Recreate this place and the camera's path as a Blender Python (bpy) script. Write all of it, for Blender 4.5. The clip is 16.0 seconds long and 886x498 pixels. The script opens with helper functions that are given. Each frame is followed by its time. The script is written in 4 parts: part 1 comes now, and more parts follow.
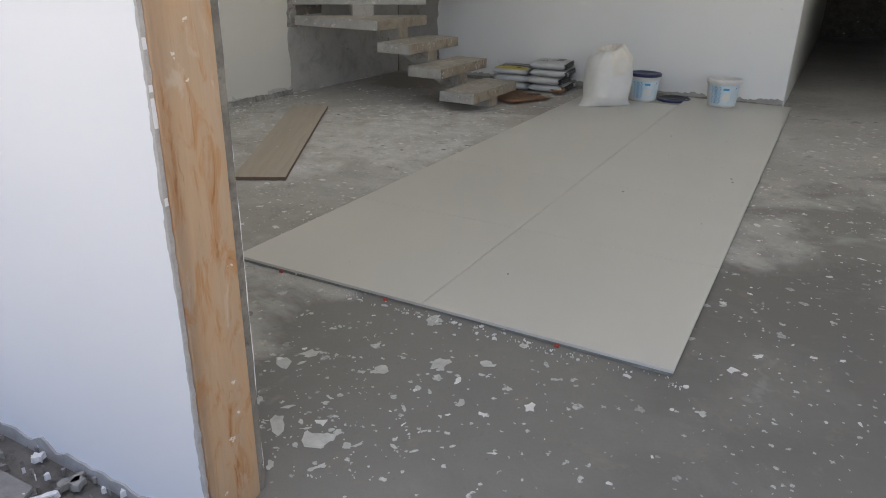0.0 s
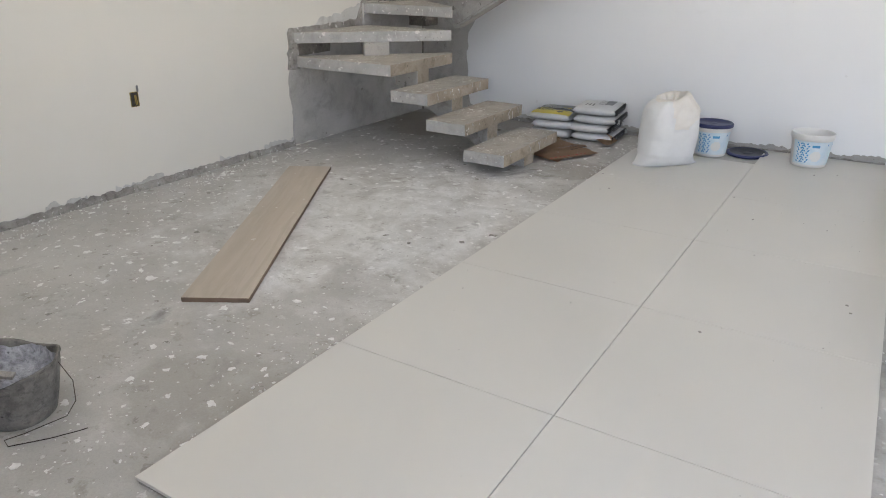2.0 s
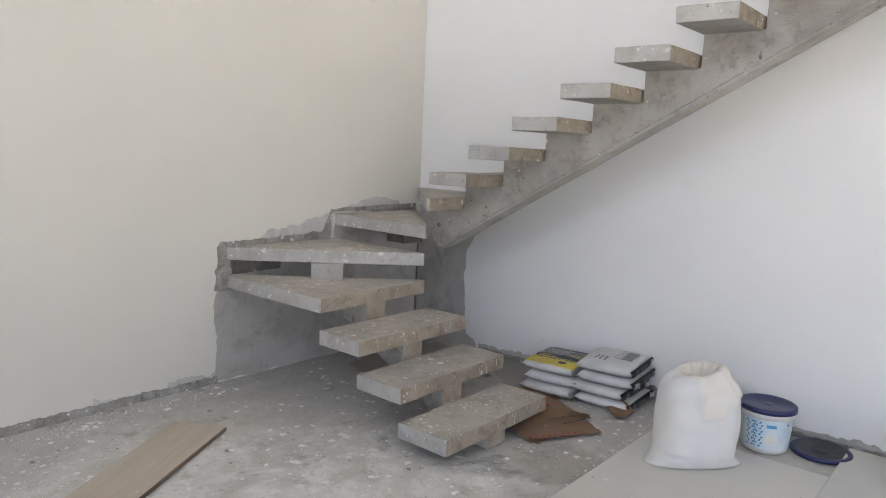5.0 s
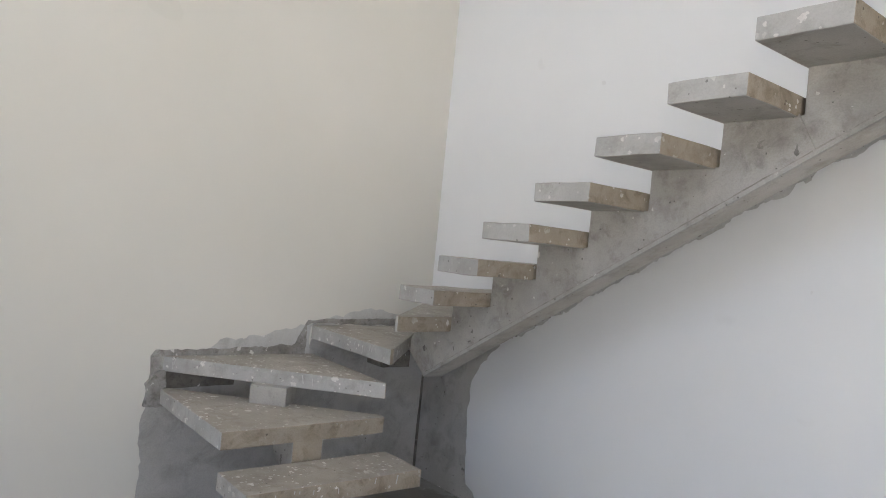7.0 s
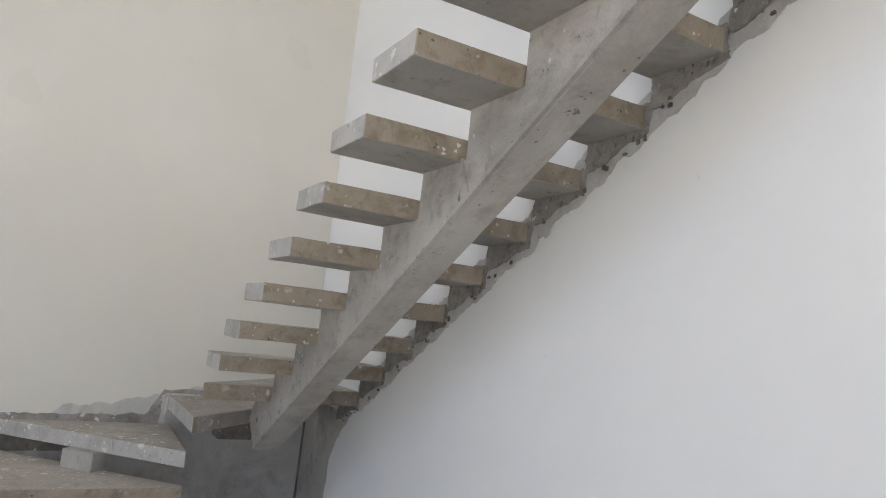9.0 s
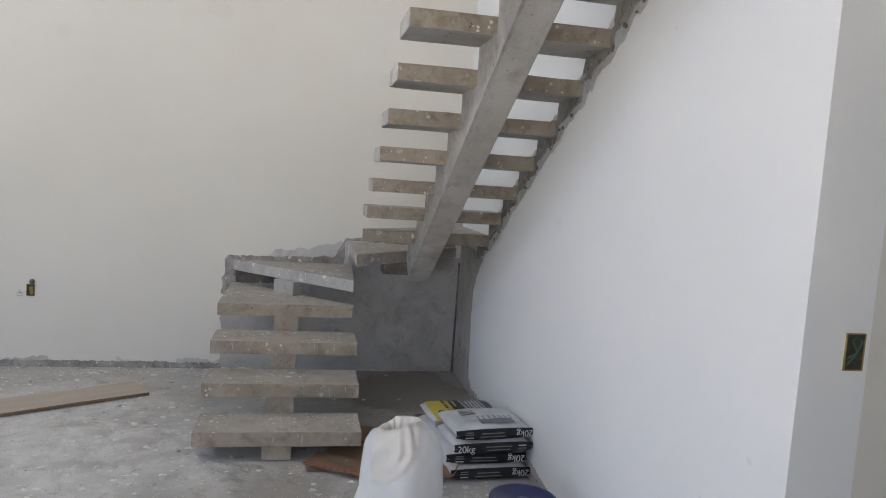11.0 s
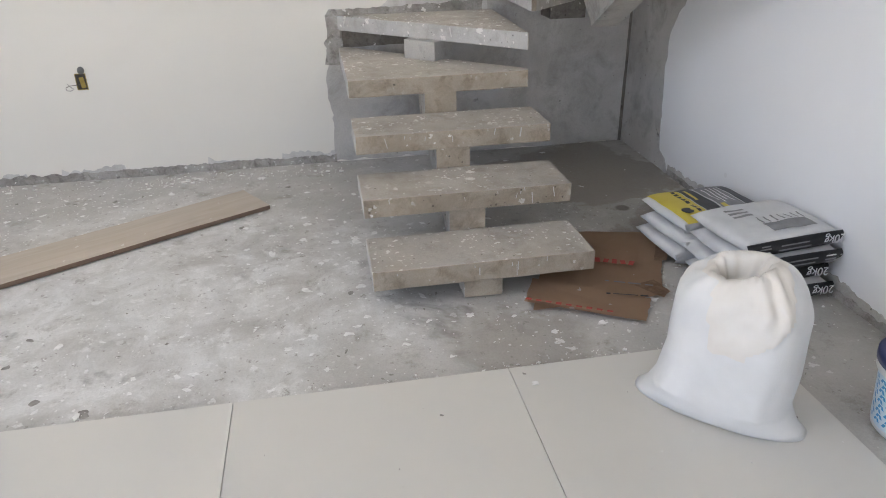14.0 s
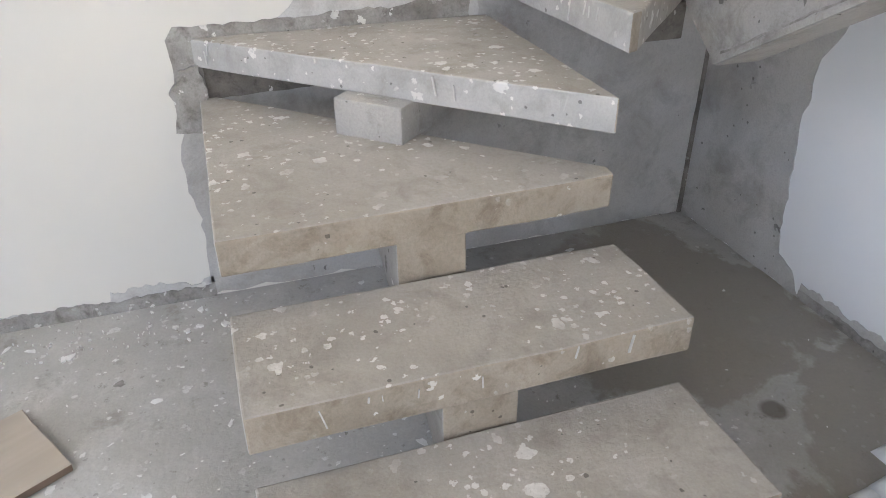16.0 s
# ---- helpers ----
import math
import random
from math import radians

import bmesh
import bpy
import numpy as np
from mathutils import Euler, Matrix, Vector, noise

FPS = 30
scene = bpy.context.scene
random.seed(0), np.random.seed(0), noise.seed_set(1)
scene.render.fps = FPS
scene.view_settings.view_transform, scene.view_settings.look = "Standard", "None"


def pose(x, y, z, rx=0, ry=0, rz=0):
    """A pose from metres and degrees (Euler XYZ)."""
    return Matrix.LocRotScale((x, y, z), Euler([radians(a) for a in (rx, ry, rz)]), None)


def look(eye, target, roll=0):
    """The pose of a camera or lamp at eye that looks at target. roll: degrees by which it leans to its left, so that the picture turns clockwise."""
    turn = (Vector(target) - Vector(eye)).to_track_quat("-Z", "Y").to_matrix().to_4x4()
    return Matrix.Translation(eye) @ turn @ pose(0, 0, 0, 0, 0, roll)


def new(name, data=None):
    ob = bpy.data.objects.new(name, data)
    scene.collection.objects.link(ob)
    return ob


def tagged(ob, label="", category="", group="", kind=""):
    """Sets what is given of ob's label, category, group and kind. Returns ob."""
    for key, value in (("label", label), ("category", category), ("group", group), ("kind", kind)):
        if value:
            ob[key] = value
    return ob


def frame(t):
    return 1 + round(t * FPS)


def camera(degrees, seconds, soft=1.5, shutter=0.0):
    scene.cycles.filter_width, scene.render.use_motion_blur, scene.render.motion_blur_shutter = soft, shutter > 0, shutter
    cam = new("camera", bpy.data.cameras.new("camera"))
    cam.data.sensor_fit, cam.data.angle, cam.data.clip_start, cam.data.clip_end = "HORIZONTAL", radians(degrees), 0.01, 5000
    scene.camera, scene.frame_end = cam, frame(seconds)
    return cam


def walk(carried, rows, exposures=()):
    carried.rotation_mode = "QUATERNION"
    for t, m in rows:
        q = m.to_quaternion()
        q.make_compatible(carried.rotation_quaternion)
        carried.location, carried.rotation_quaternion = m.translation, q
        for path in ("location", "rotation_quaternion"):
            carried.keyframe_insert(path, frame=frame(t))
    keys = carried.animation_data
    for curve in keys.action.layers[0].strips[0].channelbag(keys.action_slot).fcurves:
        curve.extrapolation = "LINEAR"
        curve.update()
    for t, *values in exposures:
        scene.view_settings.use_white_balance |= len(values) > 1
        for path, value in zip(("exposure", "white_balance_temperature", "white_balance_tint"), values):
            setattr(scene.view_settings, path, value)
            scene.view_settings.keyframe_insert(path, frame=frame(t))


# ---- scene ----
cam = camera(64.7, 16.0, 1.0)
PATH = [
    (0, (-0.106, 0.411, 1.166), (-0.979, 2.043, 0.408), 1.1),
    (0.5, (-0.183, 0.713, 1.19), (-1.143, 2.282, 0.405), 0.4),
    (1, (-0.303, 0.94, 1.297), (-1.351, 2.426, 0.464), 2.4),
    (1.5, (-0.472, 1.211, 1.348), (-1.417, 2.778, 0.541), 2.1),
    (2, (-0.552, 1.48, 1.382), (-1.526, 3.053, 0.623), 0.4),
    (2.5, (-0.592, 1.775, 1.45), (-1.584, 3.348, 0.714), 1.0),
    (3, (-0.712, 1.995, 1.475), (-1.753, 3.569, 0.812), 0.6),
    (3.5, (-0.872, 2.262, 1.534), (-1.902, 3.868, 0.932), 0.4),
    (4, (-0.885, 2.569, 1.53), (-1.973, 4.181, 1.063), 0.0),
    (4.2, (-0.836, 2.686, 1.528), (-1.991, 4.262, 1.102), 0.8),
    (6.3, (-0.6, 3.911, 1.575), (-2.006, 5.33, 1.474), 3.7),
    (6.5, (-0.617, 4.034, 1.563), (-2.088, 5.387, 1.475), 4.0),
    (7, (-0.576, 4.405, 1.609), (-2.143, 5.648, 1.608), 5.6),
    (7.5, (-0.402, 4.784, 1.603), (-2.038, 5.934, 1.668), 6.6),
    (8, (-0.221, 5.1, 1.588), (-1.909, 6.162, 1.739), 7.2),
    (8.5, (-0.016, 5.462, 1.603), (-1.724, 6.481, 1.811), 7.2),
    (10.8, (1.097, 6.254, 1.627), (-0.854, 6.69, 1.588), 3.8),
    (11, (1.142, 6.183, 1.572), (-0.811, 6.569, 1.385), 3.8),
    (11.5, (1.252, 6.123, 1.521), (-0.708, 6.241, 1.138), 4.2),
    (12, (1.18, 6.092, 1.503), (-0.74, 6.087, 0.945), 5.8),
    (12.5, (0.957, 5.905, 1.476), (-0.913, 5.954, 0.769), 1.7),
    (13, (0.617, 5.819, 1.431), (-1.198, 5.923, 0.597), 1.5),
    (13.5, (0.234, 5.724, 1.44), (-1.581, 5.849, 0.607), 2.4),
    (14, (-0.253, 5.502, 1.433), (-2.021, 5.806, 0.55), -1.2),
    (14.5, (-0.762, 5.526, 1.391), (-2.572, 5.731, 0.565), -4.4),
    (15, (-1.289, 5.503, 1.391), (-3.064, 5.806, 0.519), -2.5),
    (15.5, (-1.797, 5.53, 1.398), (-3.472, 6.16, 0.504), -3.5),
    (16, (-2.325, 5.694, 1.37), (-3.962, 6.226, 0.352), -0.7),
]
EXPOSURES = [(0.0, 2.02, 6560, 6), (0.5, 2.08, 6580, 6), (1.0, 2.36, 6600, 7), (1.6, 2.82, 6450, 8), (4.0, 2.82, 6300, 10), (7.0, 2.62, 6180, 9), (8.5, 2.57, 6160, 9),
             (10.8, 2.50, 6050, 10), (11.0, 2.52, 6050, 10), (11.5, 2.65, 6150, 10), (12.5, 2.86, 6350, 10), (13.0, 2.98, 6400, 10), (14.0, 3.08, 6250, 10), (16.0, 3.43, 6100, 10)]
walk(cam, [(t, look(eye, target, roll)) for t, eye, target, roll in PATH], EXPOSURES)

# ---- world, sun, daylight and added lamps ----
world = bpy.data.worlds.new("daylight")
scene.world = world
world.use_nodes = True
wn = world.node_tree.nodes
sky = wn.new("ShaderNodeTexSky")
sky.sky_type = "NISHITA"
sky.sun_disc = False
sky.sun_elevation = radians(64)
sky.dust_density, sky.air_density = 6.0, 0.4
sky.sun_rotation = radians(20)
world.node_tree.links.new(sky.outputs[0], wn["Background"].inputs[0])
wn["Background"].inputs[1].default_value = 0.15

sun_data = bpy.data.lights.new("sun", "SUN")
sun_data.energy, sun_data.angle, sun_data.color = 5.0, radians(0.6), (1.0, 0.95, 0.88)
sun = new("sun", sun_data)
sun.matrix_world = look((2.1, 5.8, 12.6), (0, 0, 0))


def opening_light(name, eye, target, width, height, watts, colour):
    data = bpy.data.lights.new(name, "AREA")
    data.shape, data.size, data.size_y, data.energy, data.color = "RECTANGLE", width, height, watts, colour
    ob = new(name, data)
    ob.matrix_world = look(eye, target)
    return ob


opening_light("doorway_daylight", (1.03, 1.26, 1.25), (1.0, 6, 1.2), 4.2, 2.4, 3.9, (0.90, 0.96, 1.0))
# two lamps added in unseen openings to brighten walls and steps
opening_light("added_high_light", (-1.6, 1.30, 4.1), (-2.2, 6, 3.7), 3.4, 1.5, 7.0, (0.95, 0.98, 1.0))
opening_light("added_side_light", (4.55, 4.2, 1.5), (-2, 4.6, 1.2), 3.0, 2.2, 6.3, (0.96, 0.985, 1.0))


# ---- materials ----
class Mat:
    """A node material with short ways to add noise, ramps and mixes."""

    def __init__(self, name, rough=0.8, metal=0.0, coords="Object"):
        self.m = bpy.data.materials.new(name)
        self.m.use_nodes = True
        self.t = self.m.node_tree
        self.b = self.t.nodes["Principled BSDF"]
        self.b.inputs["Roughness"].default_value = rough
        self.b.inputs["Metallic"].default_value = metal
        self.co = self.t.nodes.new("ShaderNodeTexCoord").outputs[coords]

    def n(self, kind, **props):
        node = self.t.nodes.new(kind)
        for k, v in props.items():
            if k == "operation":
                node.operation = v
            elif k == "feature":
                node.feature = v
            elif k == "blend_type":
                node.blend_type = v
        return node

    def link(self, a, b):
        self.t.links.new(a, b)

    def mapped(self, scale):
        mp = self.n("ShaderNodeMapping")
        mp.inputs["Scale"].default_value = scale
        self.link(self.co, mp.inputs["Vector"])
        return mp.outputs[0]

    def noise(self, scale, detail=4, rough=0.55, stretch=None, warp=0.0):
        nd = self.n("ShaderNodeTexNoise")
        nd.inputs["Scale"].default_value, nd.inputs["Detail"].default_value = scale, detail
        nd.inputs["Roughness"].default_value, nd.inputs["Distortion"].default_value = rough, warp
        self.link(self.mapped(stretch) if stretch else self.co, nd.inputs["Vector"])
        return nd.outputs["Fac"]

    def ramp(self, fac, lo, hi, a=0.0, b=1.0):
        mr = self.n("ShaderNodeMapRange")
        for k, v in (("From Min", lo), ("From Max", hi), ("To Min", a), ("To Max", b)):
            mr.inputs[k].default_value = v
        self.link(fac, mr.inputs["Value"])
        return mr.outputs[0]

    def math(self, op, a, b):
        nd = self.n("ShaderNodeMath", operation=op)
        for i, v in enumerate((a, b)):
            if isinstance(v, (int, float)):
                nd.inputs[i].default_value = v
            else:
                self.link(v, nd.inputs[i])
        return nd.outputs[0]

    def mix(self, fac, a, b):
        nd = self.n("ShaderNodeMixRGB")
        for i, v in ((0, fac), (1, a), (2, b)):
            if isinstance(v, tuple):
                nd.inputs[i].default_value = (*v, 1)
            elif isinstance(v, (int, float)):
                nd.inputs[i].default_value = v
            else:
                self.link(v, nd.inputs[i])
        return nd.outputs[0]

    def spots(self, scale, size, keep, warp=0.35):
        """Scattered spots: cells of 1/scale metres, of which a share keep carries an uneven spot."""
        add = self.n("ShaderNodeVectorMath", operation="ADD")
        nd = self.n("ShaderNodeTexNoise")
        nd.inputs["Scale"].default_value = scale * 2.2
        self.link(self.co, nd.inputs["Vector"])
        sc = self.n("ShaderNodeVectorMath", operation="SCALE")
        sc.inputs["Scale"].default_value = warp / scale
        self.link(nd.outputs["Color"], sc.inputs[0])
        self.link(self.co, add.inputs[0])
        self.link(sc.outputs[0], add.inputs[1])
        vo = self.n("ShaderNodeTexVoronoi", feature="F1")
        vo.inputs["Scale"].default_value = scale
        self.link(add.outputs[0], vo.inputs["Vector"])
        sep = self.n("ShaderNodeSeparateColor")
        self.link(vo.outputs["Color"], sep.inputs[0])
        radius = self.math("MULTIPLY", self.ramp(sep.outputs[0], 1 - keep, 1.0), size)
        return self.ramp(self.math("SUBTRACT", radius, vo.outputs["Distance"]), 0.0, 0.03)

    def bump(self, height, strength=0.3, dist=0.01):
        nd = self.n("ShaderNodeBump")
        nd.inputs["Strength"].default_value, nd.inputs["Distance"].default_value = strength, dist
        self.link(height, nd.inputs["Height"])
        self.link(nd.outputs[0], self.b.inputs["Normal"])

    def colour(self, c):
        if isinstance(c, tuple):
            self.b.inputs["Base Color"].default_value = (*c, 1)
        else:
            self.link(c, self.b.inputs["Base Color"])
        return self

    def rough(self, r):
        self.link(r, self.b.inputs["Roughness"])


def mat_paint(name, a, b, stain):
    """Matt wall paint with roller texture and faint smudges."""
    k = Mat(name, 0.75)
    c = k.mix(k.ramp(k.noise(0.9, 3), 0.35, 0.7), a, b)
    c = k.mix(k.math("MULTIPLY", k.spots(2.3, 0.30, 0.10, 0.5), 0.10), c, stain)
    c = k.mix(k.math("MULTIPLY", k.spots(9.0, 0.16, 0.06), 0.25), c, stain)
    k.colour(c)
    k.bump(k.noise(160, 3), 0.12, 0.002)
    return k.m


def mat_concrete(name, base, light, dark, splash=1.0, scale=1.0, rough=0.82, pits=0.0):
    """Cast concrete: cloudy tone, grain, pores, larger pits, white paint splashes and brown smears."""
    k = Mat(name, rough)
    c = k.mix(k.ramp(k.noise(3.2 * scale, 7, 0.66, warp=0.3), 0.34, 0.66), base, light)
    c = k.mix(k.math("MULTIPLY", k.ramp(k.noise(9 * scale, 7, 0.7, warp=0.4), 0.50, 0.68), 0.75), c, dark)
    c = k.mix(k.math("MULTIPLY", k.ramp(k.noise(1.5 * scale, 6, 0.65, warp=0.8), 0.52, 0.62), 0.35), c, tuple(v * 0.8 for v in dark))
    c = k.mix(k.ramp(k.noise(150, 5, 0.7), 0.42, 0.70, 0.0, 0.22), c, tuple(v * 0.6 for v in dark))
    pores = k.spots(46, 0.26, 0.16)
    if pits:
        pores = k.math("MAXIMUM", pores, k.math("MULTIPLY", k.spots(15, 0.26, 0.30 * pits, 1.1), k.ramp(k.noise(3.1, 3), 0.44, 0.56)))
    c = k.mix(k.math("MULTIPLY", pores, 0.7), c, tuple(v * 0.3 for v in dark))
    if splash:
        white = k.math("MAXIMUM", k.spots(21, 0.38, 0.32 * splash, 0.9), k.spots(52, 0.46, 0.28 * splash, 0.8))
        white = k.math("MULTIPLY", white, k.ramp(k.noise(4.0, 4), 0.40, 0.56, 0.05, 1.0))
        white = k.math("MULTIPLY", white, k.ramp(k.noise(70, 5, 0.7), 0.34, 0.46, 0.4, 1.0))
        c = k.mix(k.math("MULTIPLY", white, 0.85), c, (0.74, 0.72, 0.68))
    k.colour(c)
    k.bump(k.math("SUBTRACT", k.noise(60, 6, 0.7), k.math("MULTIPLY", pores, 0.8)), 0.5, 0.006)
    return k.m


def mat_floor(name):
    """Trowelled screed: cloudy greys, a dusty whitened area, damp brown corner, blotches and trodden paint."""
    k = Mat(name, 0.85)
    cloud = k.noise(2.2, 6, 0.62, warp=0.4)

    def around(x, y, r0, r1, wander=0.7):
        d = k.n("ShaderNodeVectorMath", operation="DISTANCE")
        d.inputs[1].default_value = (x, y, 0)
        k.link(k.co, d.inputs[0])
        return k.math("ADD", k.ramp(d.outputs["Value"], r0, r1, 1.0, 0.0), k.ramp(cloud, 0.2, 0.8, -wander, wander))

    c = k.mix(k.ramp(k.noise(1.1, 6, 0.6), 0.35, 0.68), (0.38, 0.362, 0.33), (0.51, 0.495, 0.465))
    c = k.mix(k.math("MULTIPLY", k.ramp(k.noise(5.5, 8, 0.7, warp=0.3), 0.50, 0.68), 0.5), c, (0.56, 0.545, 0.52))
    # dusty whitened area in front of the stair, with trodden patches
    dusty = k.ramp(around(-2.82, 4.6, 0.35, 1.7), 0.25, 0.75)
    c = k.mix(k.math("MULTIPLY", dusty, k.ramp(k.noise(4.5, 8, 0.68, warp=0.5), 0.36, 0.60, 0.1, 0.85)), c, (0.70, 0.69, 0.67))
    c = k.mix(k.math("MULTIPLY", k.math("MULTIPLY", dusty, 0.8), k.ramp(k.noise(8, 9, 0.76, warp=0.15), 0.56, 0.63, 0.0, 0.7)), c, (0.79, 0.78, 0.76))
    # darker tone right of the tiles, near the doorway and by the lowest step
    c = k.mix(k.math("MULTIPLY", k.ramp(around(1.9, 3.2, 1.4, 3.3), 0.3, 0.7), 0.75), c, (0.165, 0.155, 0.14))
    c = k.mix(k.math("MULTIPLY", k.ramp(around(-0.1, 1.7, 1.0, 2.2), 0.25, 0.6), 0.8), c, (0.155, 0.146, 0.132))
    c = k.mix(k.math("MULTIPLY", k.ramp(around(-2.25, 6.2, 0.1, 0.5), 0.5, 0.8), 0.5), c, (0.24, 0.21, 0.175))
    # brown dirt by the tile edge, then scattered dark blotches
    c = k.mix(k.math("MULTIPLY", k.ramp(around(-2.3, 2.75, 0.05, 0.6), 0.55, 0.75), 0.35), c, (0.26, 0.235, 0.19))
    c = k.mix(k.math("MULTIPLY", k.ramp(k.noise(6.0, 8, 0.74, warp=0.25), 0.57, 0.66), 0.55), c, (0.25, 0.228, 0.19))
    c = k.mix(k.math("MULTIPLY", k.ramp(k.noise(19, 7, 0.72, warp=0.2), 0.61, 0.66), 0.6), c, (0.20, 0.18, 0.15))
    c = k.mix(k.math("MULTIPLY", k.spots(10, 0.26, 0.14, 1.2), 0.45), c, (0.21, 0.19, 0.16))
    c = k.mix(k.math("MULTIPLY", k.spots(55, 0.30, 0.12, 0.9), 0.4), c, (0.15, 0.135, 0.115))
    # splashed paint
    white = k.math("MAXIMUM", k.spots(19, 0.34, 0.22, 0.9), k.spots(48, 0.38, 0.22, 0.8))
    white = k.math("MULTIPLY", white, k.ramp(k.noise(1.6, 3), 0.36, 0.56, 0.2, 1.0))
    white = k.math("MULTIPLY", white, k.ramp(k.noise(80, 5, 0.7), 0.38, 0.50, 0.3, 1.0))
    c = k.mix(k.math("MULTIPLY", white, 0.75), c, (0.74, 0.73, 0.71))
    # damp corner with a sharp drying edge and one ring-shaped stain
    damp = k.math("MAXIMUM", around(-3.98, 6.95, 0.10, 0.95, 0.28), around(-3.05, 7.28, 0.05, 0.90, 0.28))
    damp = k.ramp(damp, 0.50, 0.545)
    c = k.mix(k.math("MULTIPLY", damp, 0.75), c, (0.25, 0.218, 0.175))
    c = k.mix(k.math("MULTIPLY", k.ramp(around(-3.40, 7.0, 0.01, 0.075, 0.3), 0.4, 0.6), 0.7), c, (0.10, 0.082, 0.06))
    grit = k.noise(120, 6, 0.75)
    k.colour(k.mix(k.ramp(grit, 0.42, 0.72, 0.0, 0.20), c, (0.16, 0.15, 0.135)))
    k.rough(k.ramp(damp, 0.0, 1.0, 0.85, 0.5))
    k.bump(k.noise(45, 8, 0.72), 0.45, 0.007)
    return k.m


def mat_simple(name, a, b, scale=6.0, rough=0.6, bump=0.15, grain=80, metal=0.0, stretch=None):
    k = Mat(name, rough, metal)
    k.colour(k.mix(k.ramp(k.noise(scale, 5, 0.6, stretch), 0.32, 0.7), a, b))
    k.bump(k.noise(grain, 4, 0.6, stretch), bump, 0.004)
    return k.m


def mat_soil(name):
    """Dark damp rubble by the wall; further out an unseen paler ground, added to bounce light."""
    k = Mat(name, 0.95)
    d = k.n("ShaderNodeVectorMath", operation="DISTANCE")
    d.inputs[1].default_value = (-1.5, 1.0, 0)
    k.link(k.co, d.inputs[0])
    far_out = k.math("ADD", k.ramp(d.outputs["Value"], 2.0, 4.5), k.ramp(k.noise(1.5, 5), 0.3, 0.7, -0.3, 0.3))
    c = k.mix(k.ramp(k.noise(14, 6, 0.7), 0.35, 0.65), (0.055, 0.05, 0.043), (0.17, 0.155, 0.135))
    c = k.mix(k.math("MULTIPLY", k.spots(30, 0.40, 0.35, 0.6), 0.8), c, (0.33, 0.315, 0.29))
    # pale tone out of view, added to reflect daylight onto the outer wall
    c = k.mix(k.ramp(far_out, 0.0, 1.0), c, k.mix(k.ramp(k.noise(3, 6), 0.3, 0.7), (0.36, 0.335, 0.295), (0.43, 0.405, 0.36)))
    k.colour(c)
    k.bump(k.noise(40, 8, 0.75), 0.8, 0.02)
    return k.m


def mat_tile(name):
    k = Mat(name, 0.30)
    k.colour(k.mix(k.ramp(k.noise(1.3, 1), 0.2, 0.8), (0.56, 0.54, 0.495), (0.585, 0.565, 0.52)))
    return k.m


def mat_wood(name, a, b, stain, rough=0.6, stretch=(14, 14, 1.2), stained=0.3, flecks=0.7):
    k = Mat(name, rough)
    g = k.noise(1.0, 6, 0.6, stretch, 0.4)
    c = k.mix(k.ramp(g, 0.3, 0.72), a, b)
    c = k.mix(k.math("MULTIPLY", k.ramp(k.noise(1.0, 4, 0.6, tuple(v * 0.9 for v in stretch), 1.2), 0.53, 0.66), stained), c, stain)
    c = k.mix(k.math("MULTIPLY", k.spots(24, 0.28, 0.10, 1.0), flecks), c, (0.62, 0.6, 0.56))
    k.colour(c)
    k.bump(g, 0.25, 0.004)
    return k.m


def mat_jamb(name):
    """Tan board with rusty flame-shaped stains, grey scuffs and fine upright grain."""
    k = Mat(name, 0.62)
    g = k.noise(1.0, 6, 0.65, (60, 60, 4), 0.6)
    c = k.mix(k.ramp(g, 0.3, 0.72), (0.345, 0.24, 0.155), (0.40, 0.285, 0.19))
    c = k.mix(k.ramp(k.noise(1.0, 3, 0.5, (9, 9, 2.5), 0.8), 0.42, 0.62, 0.0, 0.5), c, (0.43, 0.245, 0.115))
    flame = k.noise(1.0, 6, 0.62, (22, 22, 6.5), 0.9)
    c = k.mix(k.ramp(flame, 0.50, 0.60, 0.0, 0.75), c, (0.34, 0.165, 0.06))
    c = k.mix(k.ramp(flame, 0.62, 0.68, 0.0, 0.8), c, (0.21, 0.075, 0.02))
    streak = k.ramp(k.noise(1.0, 7, 0.72, (70, 70, 7), 1.0), 0.60, 0.68)
    c = k.mix(k.math("MULTIPLY", streak, 0.5), c, (0.22, 0.10, 0.04))
    c = k.mix(k.math("MULTIPLY", k.ramp(k.noise(1.0, 5, 0.6, (20, 20, 9), 0.6), 0.60, 0.68), 0.35), c, (0.50, 0.43, 0.36))
    c = k.mix(k.math("MULTIPLY", k.spots(30, 0.20, 0.08, 1.0), 0.7), c, (0.66, 0.63, 0.58))
    k.colour(c)
    k.bump(g, 0.3, 0.004)
    return k.m


PAINT_CREAM = mat_paint("cream_wall_paint", (0.675, 0.65, 0.59), (0.705, 0.68, 0.625), (0.47, 0.46, 0.38))
PAINT_WHITE = mat_paint("white_wall_paint", (0.78, 0.78, 0.78), (0.81, 0.81, 0.81), (0.55, 0.53, 0.5))
CEILING_PAINT = mat_paint("ceiling_paint", (0.78, 0.78, 0.77), (0.8, 0.8, 0.79), (0.6, 0.58, 0.55))
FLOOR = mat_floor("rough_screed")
STEP_FACE = mat_concrete("brown_face_concrete", (0.325, 0.275, 0.21), (0.41, 0.355, 0.285), (0.19, 0.15, 0.105), 0.35, 1.4)
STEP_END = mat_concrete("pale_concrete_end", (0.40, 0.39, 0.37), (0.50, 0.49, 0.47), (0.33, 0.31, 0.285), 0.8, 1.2)
